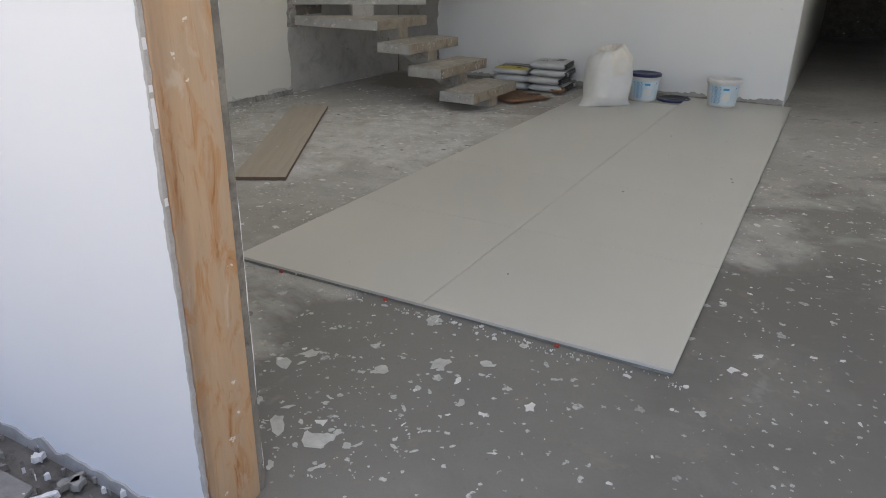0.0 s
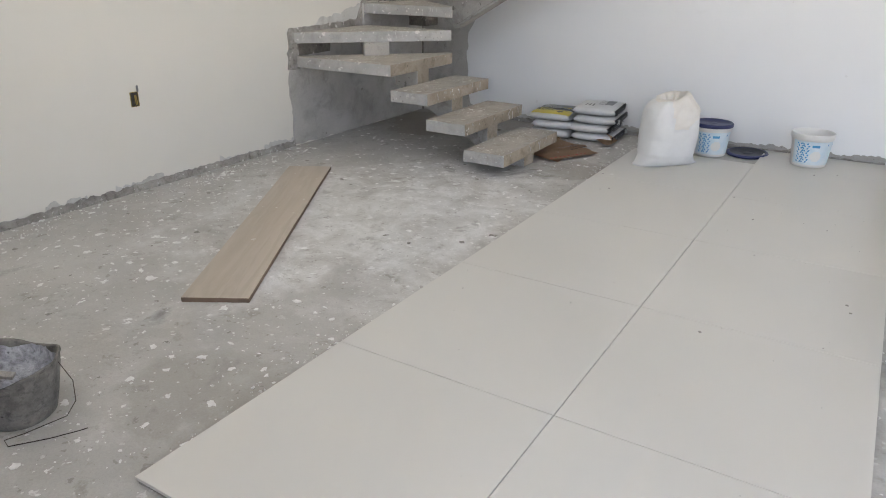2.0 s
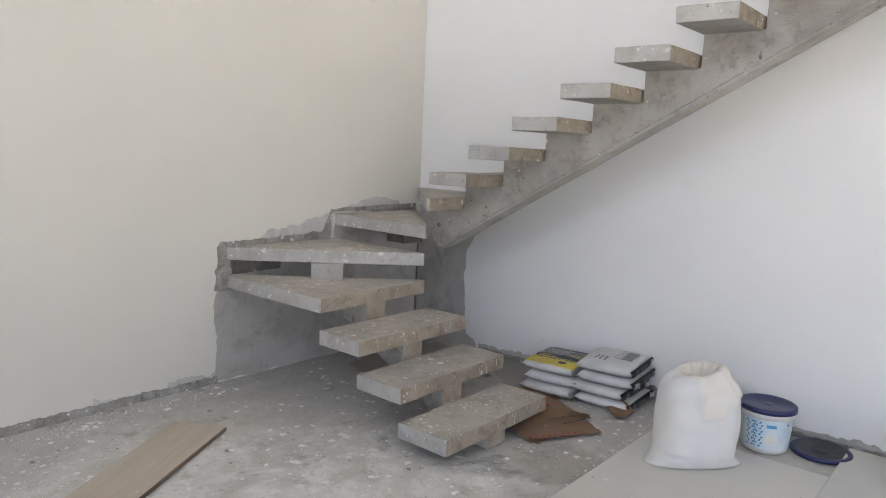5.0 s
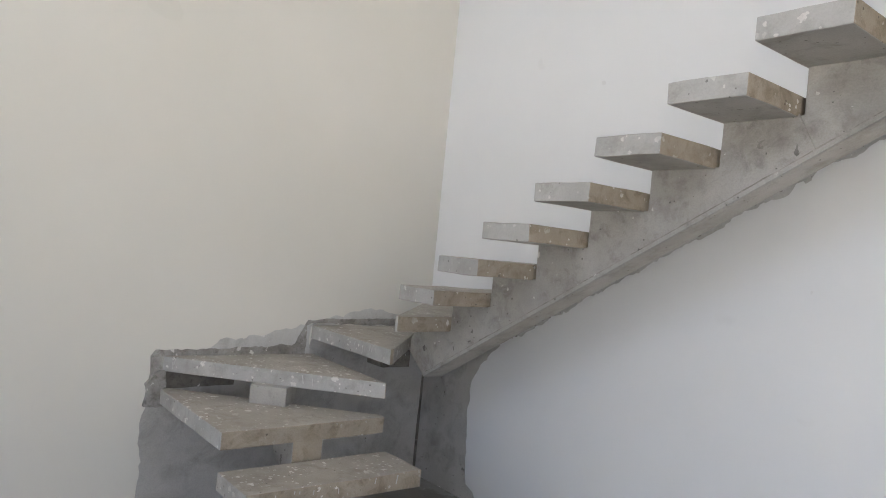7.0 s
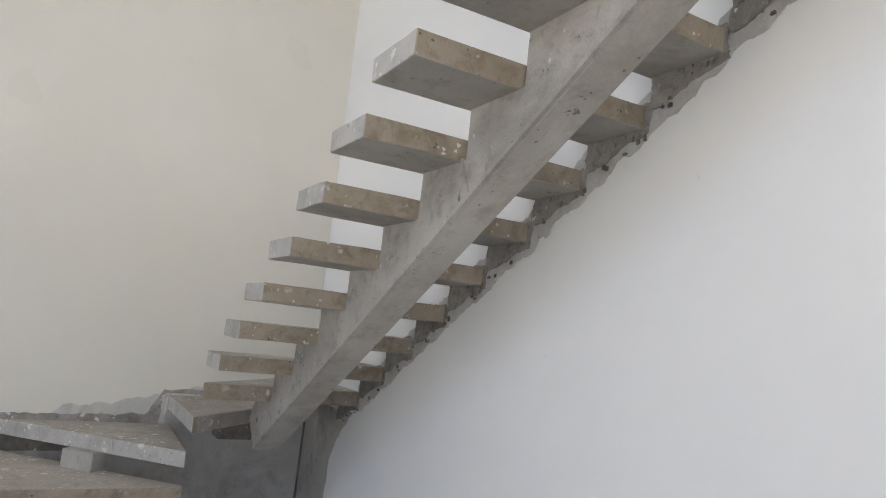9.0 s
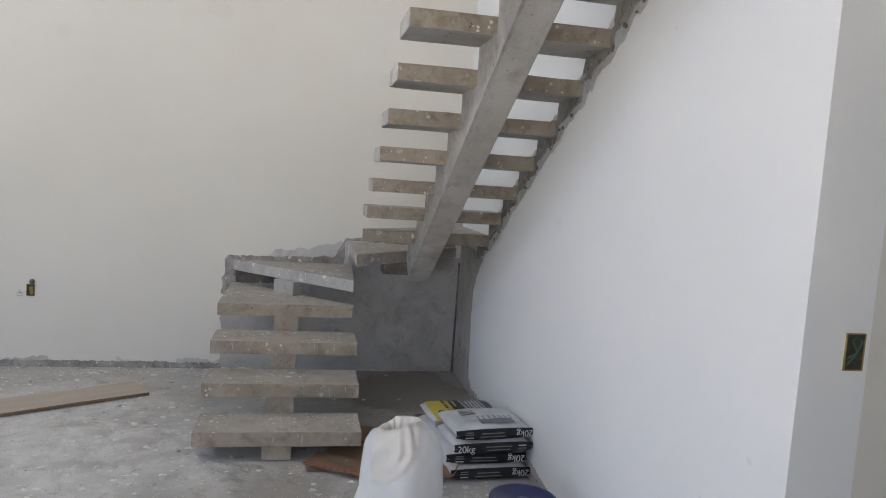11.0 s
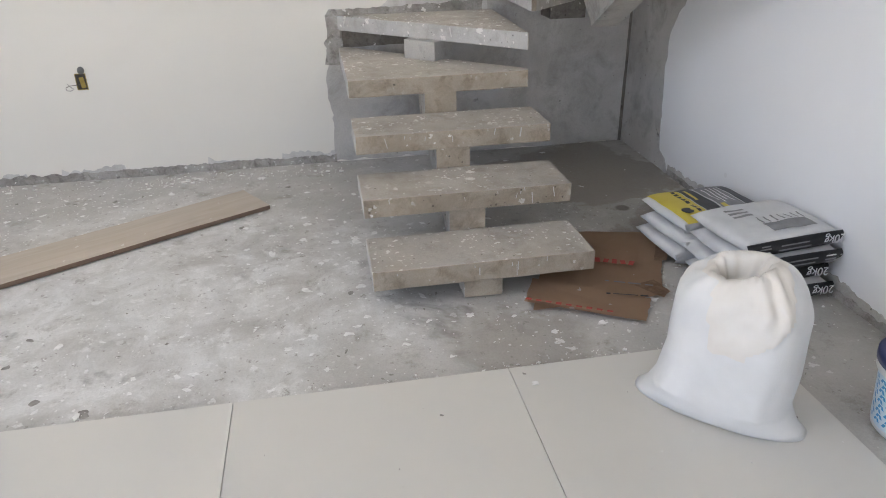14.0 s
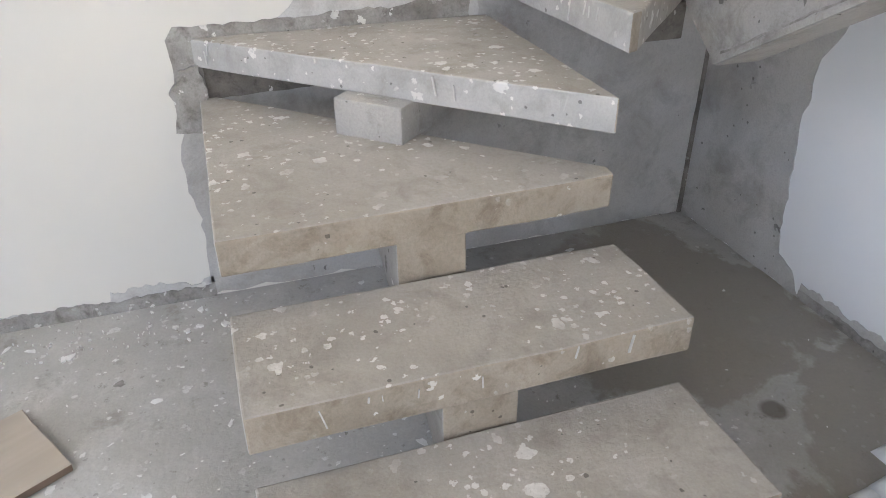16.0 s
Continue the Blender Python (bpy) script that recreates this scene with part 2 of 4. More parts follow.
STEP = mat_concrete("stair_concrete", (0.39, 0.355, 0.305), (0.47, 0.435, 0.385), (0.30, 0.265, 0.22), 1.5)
BEAM = mat_concrete("beam_concrete", (0.37, 0.35, 0.32), (0.47, 0.45, 0.42), (0.22, 0.205, 0.18), 0.10, 1.0, 0.82, 1.0)
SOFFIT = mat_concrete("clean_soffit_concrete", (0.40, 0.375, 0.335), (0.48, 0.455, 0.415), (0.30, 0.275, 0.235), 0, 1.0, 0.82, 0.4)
PLASTER = mat_concrete("bare_plaster", (0.42, 0.40, 0.372), (0.55, 0.535, 0.51), (0.30, 0.278, 0.25), 0, 0.6, 0.9, 0.3)
PLASTER_THIN = mat_concrete("thin_plaster_smear", (0.50, 0.49, 0.47), (0.62, 0.61, 0.59), (0.40, 0.385, 0.36), 0.3, 1.0, 0.9)
MORTAR = mat_concrete("rough_mortar", (0.27, 0.25, 0.225), (0.42, 0.40, 0.37), (0.13, 0.115, 0.10), 0.4, 2.6, 0.92, 0.8)
# mortar tone; also darkens two passage walls in place of shade
DARK_MORTAR_AND_SHADE = mat_concrete("dark_mortar_and_shade", (0.14, 0.125, 0.105), (0.24, 0.215, 0.185), (0.07, 0.06, 0.05), 0.2, 2.5, 0.95)
TILE = mat_tile("satin_porcelain")
TILE_BED = mat_concrete("tile_adhesive", (0.22, 0.21, 0.195), (0.30, 0.29, 0.27), (0.15, 0.14, 0.125), 0.2, 2.0)
JAMB = mat_jamb("raw_pine_board")
LOG = mat_wood("old_pole_wood", (0.17, 0.125, 0.095), (0.26, 0.20, 0.155), (0.07, 0.045, 0.03), 0.85, (3, 22, 22), 0.6, 0.15)
SACK = mat_simple("woven_white_sack", (0.67, 0.665, 0.65), (0.73, 0.725, 0.71), 7, 0.6, 0.35, 320)
SACK_FOLD = mat_simple("creamy_sack_lining", (0.70, 0.655, 0.59), (0.75, 0.72, 0.67), 9, 0.65, 0.35, 320)
BAG = mat_simple("grey_paper_bag", (0.56, 0.56, 0.56), (0.66, 0.66, 0.655), 9, 0.5, 0.25, 40)
BLACK = mat_simple("black_print", (0.02, 0.02, 0.022), (0.045, 0.045, 0.045), 12, 0.42, 0.15, 60)
YELLOW = mat_simple("yellow_print", (0.60, 0.48, 0.06), (0.66, 0.54, 0.09), 12, 0.42, 0.15, 60)
PRINT_WHITE = mat_simple("white_print", (0.70, 0.70, 0.70), (0.76, 0.76, 0.76), 20, 0.5, 0.05)
PRINT_GREY = mat_simple("grey_print", (0.20, 0.20, 0.20), (0.26, 0.26, 0.26), 20, 0.5, 0.05)
PAIL = mat_simple("white_plastic", (0.72, 0.71, 0.68), (0.77, 0.76, 0.735), 9, 0.35, 0.05, 40)
PAIL_LABEL = mat_simple("pale_blue_label", (0.55, 0.68, 0.76), (0.72, 0.77, 0.80), 14, 0.35, 0.03)
BLUE_PRINT = mat_simple("blue_print", (0.05, 0.27, 0.52), (0.08, 0.33, 0.58), 20, 0.35, 0.02)
NAVY = mat_simple("navy_plastic", (0.02, 0.025, 0.085), (0.035, 0.04, 0.12), 12, 0.38, 0.05, 60)
BLACK_LID = mat_simple("dusty_black_plastic", (0.025, 0.027, 0.035), (0.07, 0.07, 0.075), 10, 0.5, 0.1, 60)
CARD = mat_wood("brown_cardboard", (0.36, 0.235, 0.145), (0.41, 0.28, 0.18), (0.30, 0.19, 0.115), 0.8, (3, 3, 3))
CARD_EDGE = mat_simple("torn_cardboard", (0.22, 0.135, 0.08), (0.33, 0.22, 0.14), 40, 0.85, 0.4, 120)
RED_PRINT = mat_simple("red_print", (0.42, 0.06, 0.04), (0.48, 0.09, 0.06), 30, 0.6, 0.02)
RUBBER = mat_concrete("mortar_caked_rubber", (0.12, 0.112, 0.10), (0.25, 0.235, 0.21), (0.06, 0.055, 0.05), 0, 4.0)
RESIDUE = mat_concrete("swirled_dry_mortar", (0.20, 0.20, 0.215), (0.62, 0.62, 0.66), (0.11, 0.105, 0.11), 0, 5.0)
WIRE = mat_simple("rusty_wire", (0.045, 0.035, 0.03), (0.09, 0.065, 0.05), 30, 0.6, 0.2, 90, 0.6)
FLAKE_DUSTY = mat_simple("dusty_paint_flakes", (0.44, 0.43, 0.41), (0.60, 0.59, 0.565), 30, 0.8, 0.3)
FLAKE = mat_simple("dried_paint_flakes", (0.62, 0.61, 0.585), (0.80, 0.79, 0.77), 30, 0.8, 0.3)
DEBRIS = mat_simple("mortar_crumbs", (0.16, 0.15, 0.135), (0.34, 0.32, 0.29), 30, 0.9, 0.4)
SOIL = mat_soil("rubble_ground")
BOX_YELLOW = mat_simple("yellow_conduit_box", (0.24, 0.17, 0.03), (0.34, 0.25, 0.05), 30, 0.5, 0.05)
HOLE = mat_simple("dark_recess", (0.03, 0.027, 0.022), (0.07, 0.06, 0.05), 30, 0.9, 0.3)
GREEN_WIRE = mat_simple("green_cable", (0.02, 0.09, 0.05), (0.03, 0.12, 0.07), 20, 0.4, 0.02)


# ---- mesh helpers ----
def mesh_ob(name, bm, material, smooth=False):
    me = bpy.data.meshes.new(name)
    bmesh.ops.recalc_face_normals(bm, faces=bm.faces)
    bm.to_mesh(me)
    bm.free()
    for mt in material if isinstance(material, (list, tuple)) else [material]:
        me.materials.append(mt)
    if smooth:
        for p in me.polygons:
            p.use_smooth = True
    return new(name, me)


def part(name, bm, material, parent, label="", smooth=False):
    ob = mesh_ob(name, bm, material, smooth)
    ob.parent = parent
    if label:
        ob["label"] = label
    return ob


def empty(name, at=(0, 0, 0)):
    ob = new(name)
    ob.location = at
    ob.empty_display_size = 0.1
    return ob


def box_bm(x0, x1, y0, y1, z0, z1, bevel=0.0, seg=2):
    bm = bmesh.new()
    bmesh.ops.create_cube(bm, size=1, matrix=Matrix.LocRotScale(((x0 + x1) / 2, (y0 + y1) / 2, (z0 + z1) / 2), None, (x1 - x0, y1 - y0, z1 - z0)))
    if bevel:
        bmesh.ops.bevel(bm, geom=bm.edges[:], offset=bevel, segments=seg, affect="EDGES", profile=0.5)
    return bm


def prism_bm(points, z0, z1, axis="z"):
    """A polygon drawn out along an axis. Points are (x, y), (x, z) for axis y, or (y, z) for axis x."""
    place = {"z": lambda a, b, c: (a, b, c), "y": lambda a, b, c: (a, c, b), "x": lambda a, b, c: (c, a, b)}[axis]
    bm = bmesh.new()
    lo = [bm.verts.new(place(a, b, z0)) for a, b in points]
    hi = [bm.verts.new(place(a, b, z1)) for a, b in points]
    n = len(points)
    bm.faces.new(lo[::-1])
    bm.faces.new(hi)
    for i in range(n):
        bm.faces.new((lo[i], lo[(i + 1) % n], hi[(i + 1) % n], hi[i]))
    bmesh.ops.recalc_face_normals(bm, faces=bm.faces)
    return bm


def worn(bm, bevel=0.006, cuts=5, wobble=0.0025, seed=0.0):
    """Round the edges of a cast block a little and make them uneven."""
    bmesh.ops.bevel(bm, geom=bm.edges[:], offset=bevel, segments=2, affect="EDGES", profile=0.5)
    long_edges = [e for e in bm.edges if e.calc_length() > 0.12]
    bmesh.ops.subdivide_edges(bm, edges=long_edges, cuts=cuts, use_grid_fill=True)
    for v in bm.verts:
        v.co += noise.noise_vector(v.co * 9 + Vector((seed, seed * 2, 0))) * wobble + noise.noise_vector(v.co * 31) * wobble * 0.5
    return bm


def ragged(points, step=0.03, amount=0.012, seed=0.0):
    """A closed outline with its edges broken into uneven short steps."""
    out = []
    for i, (a, b) in enumerate(points):
        c, d = points[(i + 1) % len(points)]
        n = max(1, int(math.hypot(c - a, d - b) / step))
        for j in range(n):
            u = j / n
            p = Vector((a + (c - a) * u, b + (d - b) * u, seed))
            w = noise.noise_vector(p * 14) * amount + noise.noise_vector(p * 45) * amount * 0.6
            out.append((p.x + w.x, p.y + w.y))
    return out


def clamp_outline(points, lo=None, hi=None, floor=None):
    return [(min(max(a, lo if lo is not None else a), hi if hi is not None else a), max(b, floor if floor is not None else b)) for a, b in points]


def tube_bm(points, radius, sides=8, taper=1.0):
    bm = bmesh.new()
    rings = []
    pts = [Vector(p) for p in points]
    for i, p in enumerate(pts):
        d = (pts[min(i + 1, len(pts) - 1)] - pts[max(i - 1, 0)]).normalized()
        a = d.orthogonal().normalized() if i == 0 else (rings[-1][1] - d * rings[-1][1].dot(d)).normalized()
        b = d.cross(a)
        r = radius * (1 + (taper - 1) * i / max(1, len(pts) - 1))
        rings.append(([bm.verts.new(p + (a * math.cos(t) + b * math.sin(t)) * r) for t in (2 * math.pi * k / sides for k in range(sides))], a))
    for (r0, _), (r1, _) in zip(rings, rings[1:]):
        for k in range(sides):
            bm.faces.new((r0[k], r0[(k + 1) % sides], r1[(k + 1) % sides], r1[k]))
    bm.faces.new(rings[0][0][::-1])
    bm.faces.new(rings[-1][0])
    return bm


def lathe_bm(profile, sides=48, close=False):
    bm = bmesh.new()
    rings = [[bm.verts.new((r * math.cos(2 * math.pi * k / sides), r * math.sin(2 * math.pi * k / sides), z)) for k in range(sides)] for r, z in profile]
    for r0, r1 in zip(rings, rings[1:]):
        for k in range(sides):
            bm.faces.new((r0[k], r0[(k + 1) % sides], r1[(k + 1) % sides], r1[k]))
    if close:
        bm.faces.new(rings[0][::-1])
        bm.faces.new(rings[-1])
    return bm


def move_bm(bm, m):
    bmesh.ops.transform(bm, matrix=m, verts=bm.verts)
    return bm


def text_bm(words, size, m, depth=0.0006):
    """Letters in the built-in font as a mesh, laid at the pose m."""
    cu = bpy.data.curves.new("letters", "FONT")
    cu.body, cu.size, cu.extrude, cu.align_x, cu.align_y = words, size, depth, "CENTER", "CENTER"
    ob = bpy.data.objects.new("letters", cu)
    scene.collection.objects.link(ob)
    bpy.context.view_layer.update()
    me = bpy.data.meshes.new_from_object(ob.evaluated_get(bpy.context.evaluated_depsgraph_get()))
    bpy.data.objects.remove(ob)
    bpy.data.curves.remove(cu)
    bm = bmesh.new()
    bm.from_mesh(me)
    bpy.data.meshes.remove(me)
    return move_bm(bm, m)


# ---- the large structure ----
H = 5.4
XL, YB, XE = -4.5, 7.452, -0.42
YF0, YF1 = 1.216, 1.39


def wall(name, boxes, material, label):
    bm = bmesh.new()
    for b in boxes:
        part_bm = box_bm(*b)
        me = bpy.data.meshes.new("tmp")
        part_bm.to_mesh(me)
        part_bm.free()
        bm.from_mesh(me)
        bpy.data.meshes.remove(me)
    return tagged(mesh_ob(name, bm, material), label, "wall", "", "structure")


wall("wall_west", [(XL - 0.2, XL, YF1, YB + 0.2, -0.1, H)], PAINT_CREAM, "smooth cream painted plaster wall beside the stair")
wall("wall_north", [(XL, XE, YB, YB + 0.2, -0.1, H)], PAINT_WHITE, "smooth white painted plaster wall behind the stair")
wall("wall_passage_west", [(XE - 0.15, XE, YB + 0.2, 16.0, -0.1, 2.6)], PAINT_CREAM, "cream painted wall of the dark passage")
# dark colour on the next two walls stands in for the passage's shade
wall("wall_passage_end", [(XE - 0.15, 1.9, 16.0, 16.2, -0.1, 2.6)], DARK_MORTAR_AND_SHADE, "plain wall closing the passage, dark colour for its shade")
wall("wall_passage_east", [(1.7, 1.9, YB + 0.2, 16.0, -0.1, 2.6)], DARK_MORTAR_AND_SHADE, "plain side wall of the passage, dark colour for its shade")
wall("wall_north_east", [(1.7, 4.5, YB, YB + 0.2, -0.1, H), (XE, 1.7, YB, YB + 0.2, 2.6, H)], PAINT_WHITE, "white painted wall above and beside the passage")
# the gap above z 3.3 is an unseen opening added to let light in
wall("wall_south", [(XL - 0.2, -3.4, YF0, YF1, -0.1, H), (-3.4, -1.12, YF0, YF1, -0.1, 3.3), (-1.12, 3.2, YF0, YF1, 2.55, 3.3), (0.2, 3.2, YF0, YF1, 3.3, 4.9),
                    (3.2, 4.7, YF0, YF1, -0.1, H), (-3.4, 3.2, YF0, YF1, 4.9, H)], PAINT_WHITE, "white painted outer wall with a wide door opening")
# unseen opening, added for the side lamp
wall("wall_east", [(4.5, 4.7, YF1, 2.6, -0.1, H), (4.5, 4.7, 5.8, YB + 0.2, -0.1, H), (4.5, 4.7, 2.6, 5.8, 2.7, H), (4.5, 4.7, 2.6, 5.8, -0.1, 0.3)],
     PAINT_CREAM, "plain painted wall with an unseen opening added for light")
tagged(mesh_ob("ceiling", box_bm(XL - 0.2, 4.7, YF0, YB + 0.2, H, H + 0.2), CEILING_PAINT), "plain white painted ceiling high over the room", "ceiling", "", "structure")
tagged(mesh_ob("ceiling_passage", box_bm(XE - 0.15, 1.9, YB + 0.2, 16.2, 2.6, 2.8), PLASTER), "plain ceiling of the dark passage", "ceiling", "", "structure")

# the floor: one slightly uneven sheet of screed
def floor_z(x, y):
    return noise.noise(Vector((x * 1.3, y * 1.3, 0))) * 0.005 - 0.002


bm = bmesh.new()
bmesh.ops.create_grid(bm, x_segments=90, y_segments=130, size=0.5, matrix=Matrix.LocRotScale((0.0, 8.83, 0), None, (9.6, 15.04, 1)))
for v in bm.verts:
    v.co.z = floor_z(v.co.x, v.co.y)
tagged(mesh_ob("floor", bm, FLOOR, True), "rough grey concrete screed floor spattered with white paint", "floor", "", "structure")

# ground outside
bm = bmesh.new()
bmesh.ops.create_grid(bm, x_segments=60, y_segments=60, size=0.5, matrix=Matrix.LocRotScale((0, -1.2, 0), None, (14, 5.0, 1)))
for v in bm.verts:
    v.co.z = -0.02 + noise.noise(v.co * 3) * 0.02 + noise.noise(v.co * 9) * 0.012
    if max(abs(v.co.x) - 6.8, -3.7 - v.co.y) > 0:
        v.co.z = -0.09
    if v.co.y > 1.2:
        v.co.z = -0.02
far = [bm.verts.new((x, y, -0.1)) for x, y in ((-900, -900), (900, -900), (900, 900), (-900, 900))]
bm.faces.new(far)
tagged(mesh_ob("ground", bm, SOIL, True), "bare rubble-strewn soil outside the house", "ground", "", "structure")

# the wooden jamb board of the door opening
jamb = tagged(empty("door_jamb", (-1.105, 1.259, 0)), "raw orange-stained pine board lining the doorway edge", "door jamb", "", "structure")
bm = worn(box_bm(-0.015, 0.015, -0.037, 0.105, 0.0, 2.5), 0.002, 4, 0.0012)
part("board", bm, JAMB, jamb)
part("plaster_return", prism_bm(ragged([(-0.015, 0.0), (0.010, 0.0), (0.010, 2.5), (-0.015, 2.5)], 0.05, 0.002, 3.0), 0.1055, 0.127, "y"), DARK_MORTAR_AND_SHADE, jamb, "bare grey plaster beside the board")
part("plaster_edge", prism_bm(ragged([(-0.010, 0.0), (0.009, 0.0), (0.009, 2.5), (-0.010, 2.5)], 0.03, 0.004, 5.0), 0.1275, 0.1292, "y"), PAINT_WHITE, jamb, "ragged white paint edge along the board")
part("plaster_lip", prism_bm(ragged([(-0.030, 0.02), (0.006, 0.02), (0.006, 2.5), (-0.030, 2.5)], 0.016, 0.005, 7.0), -0.0455, -0.0375, "y"), PAINT_WHITE, jamb, "chipped white plaster lip beside the board")
# grey broken plaster along the lip, wide in some stretches and gone in others
near, far_side = [], []
for i in range(251):
    z = 0.012 + 0.0099 * i
    w = 0.016 * max(0.0, noise.noise(Vector((z * 3.2, 4, 0))) + 0.18) + 0.006 * noise.noise(Vector((z * 26, 4, 1))) + 0.004 * noise.noise(Vector((z * 70, 4, 2)))
    far_side.append((0.009 + 0.004 * noise.noise(Vector((z * 40, 9, 0))), z))
    near.append((0.006 - max(0.0, w) * 0.9, z))
bm = prism_bm(far_side + near[::-1], -0.047, -0.0372, "y")
bmesh.ops.triangulate(bm, faces=[f for f in bm.faces if len(f.verts) > 4])
part("bare_edge", bm, PLASTER, jamb, "grey broken plaster edge beside the board")

# bare plaster and mortar on the walls
def wall_patch(name, outline, wallname, material, depth, label, category="bare plaster"):
    if wallname == "west":
        bm = prism_bm(outline, XL - 0.02, XL + depth, "x")
    else:
        bm = prism_bm(outline, YB - depth, YB + 0.02, "y")
    bmesh.ops.triangulate(bm, faces=[f for f in bm.faces if len(f.verts) > 4])
    return tagged(mesh_ob(name, bm, material), label, category, "", "structure")


wall_patch("trim_plaster_west", clamp_outline(ragged([(5.56, 0), (5.57, 0.30), (5.545, 0.50), (5.60, 0.72), (5.64, 0.80), (6.5, 0.80), (6.53, 0.96), (7.45, 0.96), (7.45, 0)], 0.03, 0.014, 1.0), None, 7.45, 0.0),
           "west", PLASTER, 0.004, "unpainted grey plaster on the wall under the stair")
wall_patch("trim_plaster_north", clamp_outline(ragged([(XL + 0.005, 0), (-3.82, 0), (-3.87, 0.07), (-3.95, 0.10), (-3.975, 0.35), (-3.995, 0.58), (-3.98, 0.78), (-3.90, 0.90), (-3.80, 1.0), (-3.70, 1.08), (XL + 0.005, 1.10)], 0.022, 0.014, 2.0), XL + 0.005, None, 0.0),
           "north", PLASTER, 0.004, "unpainted grey plaster in the corner under the stair")
# ragged mortar strip along the foot of the walls
def foot_strip(name, a, b, height, wallname, label, seed, mat=MORTAR, deep=0.009, gaps=False):
    top = []
    n = int((b - a) / 0.011)
    for i in range(n + 1):
        s = a + (b - a) * i / n
        h = height * (1 + 0.45 * noise.noise(Vector((s * 3.1, seed, 0))) + 0.4 * noise.noise(Vector((s * 17, seed, 1))) + 0.25 * noise.noise(Vector((s * 41, seed, 2))))
        if gaps and noise.noise(Vector((s * 2.3, seed, 5))) < 0.05:
            h = 0.012
        top.append((s, max(h, 0.008)))
    return wall_patch(name, [(a, -0.01), (b, -0.01)] + top[::-1], wallname, mat, deep, label, "mortar strip")


foot_strip("trim_foot_west", YF1 + 0.01, 5.57, 0.046, "west", "ragged bare mortar strip along the wall foot", 4.0)
foot_strip("trim_foot_smear_west", YF1 + 0.01, 5.57, 0.068, "west", "thin grey plaster smear above the wall foot", 14.0, PLASTER_THIN, 0.004, True)
foot_strip("trim_foot_north", -3.82, XE - 0.005, 0.03, "north", "ragged bare mortar strip behind the buckets", 9.0, MORTAR, 0.007)
foot_strip("trim_foot_smear_north", -3.82, XE - 0.005, 0.06, "north", "smeared grey plaster behind the buckets", 19.0, PLASTER, 0.004)
wall_patch("trim_corner_crack", ragged([(7.43, 0.0), (7.449, 0.0), (7.449, 0.92), (7.435, 0.92)], 0.05, 0.003, 5.0), "west", DARK_MORTAR_AND_SHADE, 0.012, "dark open joint in the wall corner", "wall joint")
# mortar over the winder steps
wall_patch("trim_mortar_band", ragged([(5.575, 0.62), (5.66, 0.64), (5.66, 0.80), (5.64, 0.86), (6.50, 0.86), (6.50, 1.05), (6.53, 1.065), (7.40, 1.05), (7.40, 1.10), (6.95, 1.10), (6.50, 1.085), (6.42, 0.93), (6.1, 0.915), (5.60, 0.905), (5.575, 0.87)], 0.022, 0.011, 6.0),
           "west", MORTAR, 0.008, "chipped mortar where the steps meet the wall", "mortar band")
wall_patch("trim_plaster_smear", ragged([(5.85, 0.87), (6.52, 0.87), (6.52, 1.06), (7.2, 1.06), (7.2, 1.14), (6.9, 1.15), (6.45, 1.05), (6.2, 0.99), (5.95, 0.96)], 0.03, 0.022, 16.0), "west", PLASTER_THIN, 0.005, "smeared grey plaster above the turning steps", "plaster")
wall_patch("trim_mortar_lump", ragged([(5.555, 0.60), (5.66, 0.60), (5.655, 0.80), (5.59, 0.79), (5.555, 0.72)], 0.018, 0.012, 8.0), "west", MORTAR, 0.026, "broken dark mortar beside the winder step", "mortar lump")

wall_patch("trim_mortar_gap", ragged([(5.63, 0.69), (6.05, 0.70), (6.06, 0.785), (5.63, 0.785)], 0.03, 0.005, 12.0), "west", DARK_MORTAR_AND_SHADE, 0.0075, "dark brown mortar between two turning steps", "mortar")

# ---- the stair ----
R, GO, Z1, TH = 0.177, 0.31, 0.165, 0.083
stair = tagged(empty("staircase", (-3.6, 6.5, 0)), "raw concrete stair with floating steps on a central beam", "staircase")
SC = Vector((3.6, -6.5, 0))


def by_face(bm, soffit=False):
    """Pick the concrete by facing: on steps browner towards +x, paler on the -y ends."""
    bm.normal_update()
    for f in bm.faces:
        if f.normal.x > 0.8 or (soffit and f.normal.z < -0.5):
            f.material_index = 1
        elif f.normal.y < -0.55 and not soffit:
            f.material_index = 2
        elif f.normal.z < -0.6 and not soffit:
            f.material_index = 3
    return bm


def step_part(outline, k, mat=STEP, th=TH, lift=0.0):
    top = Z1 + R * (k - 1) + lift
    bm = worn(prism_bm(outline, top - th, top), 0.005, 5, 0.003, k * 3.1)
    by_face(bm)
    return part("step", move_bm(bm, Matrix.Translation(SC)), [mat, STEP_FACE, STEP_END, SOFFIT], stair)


X1, YA, YM, YC = -2.642, 5.635, 6.538, 6.556
for k in (1, 2, 3):
    xf = X1 - GO * (k - 1)
    step_part([(xf - GO - 0.012, YA), (xf, YA), (xf, YM), (xf - GO - 0.012, YM)], k)
step_part([(-3.578, YA), (-3.596, 6.522), (-3.64, 6.53), (XL - 0.02, YA + 0.03), (XL - 0.02, YA)], 4)
step_part([(XL - 0.02, 5.612), (-3.606, 6.520), (XL - 0.02, 6.56)], 5)
step_part([(XL - 0.02, 6.535), (-3.612, 6.53), (-3.625, 6.56), (XL - 0.02, 7.43)], 6)
step_part([(-3.64, 6.56), (-3.615, 6.56), (-3.63, YB + 0.02), (XL + 0.02, YB + 0.02), (XL + 0.02, 7.40)], 7)
X8 = -3.621
LAST = 17
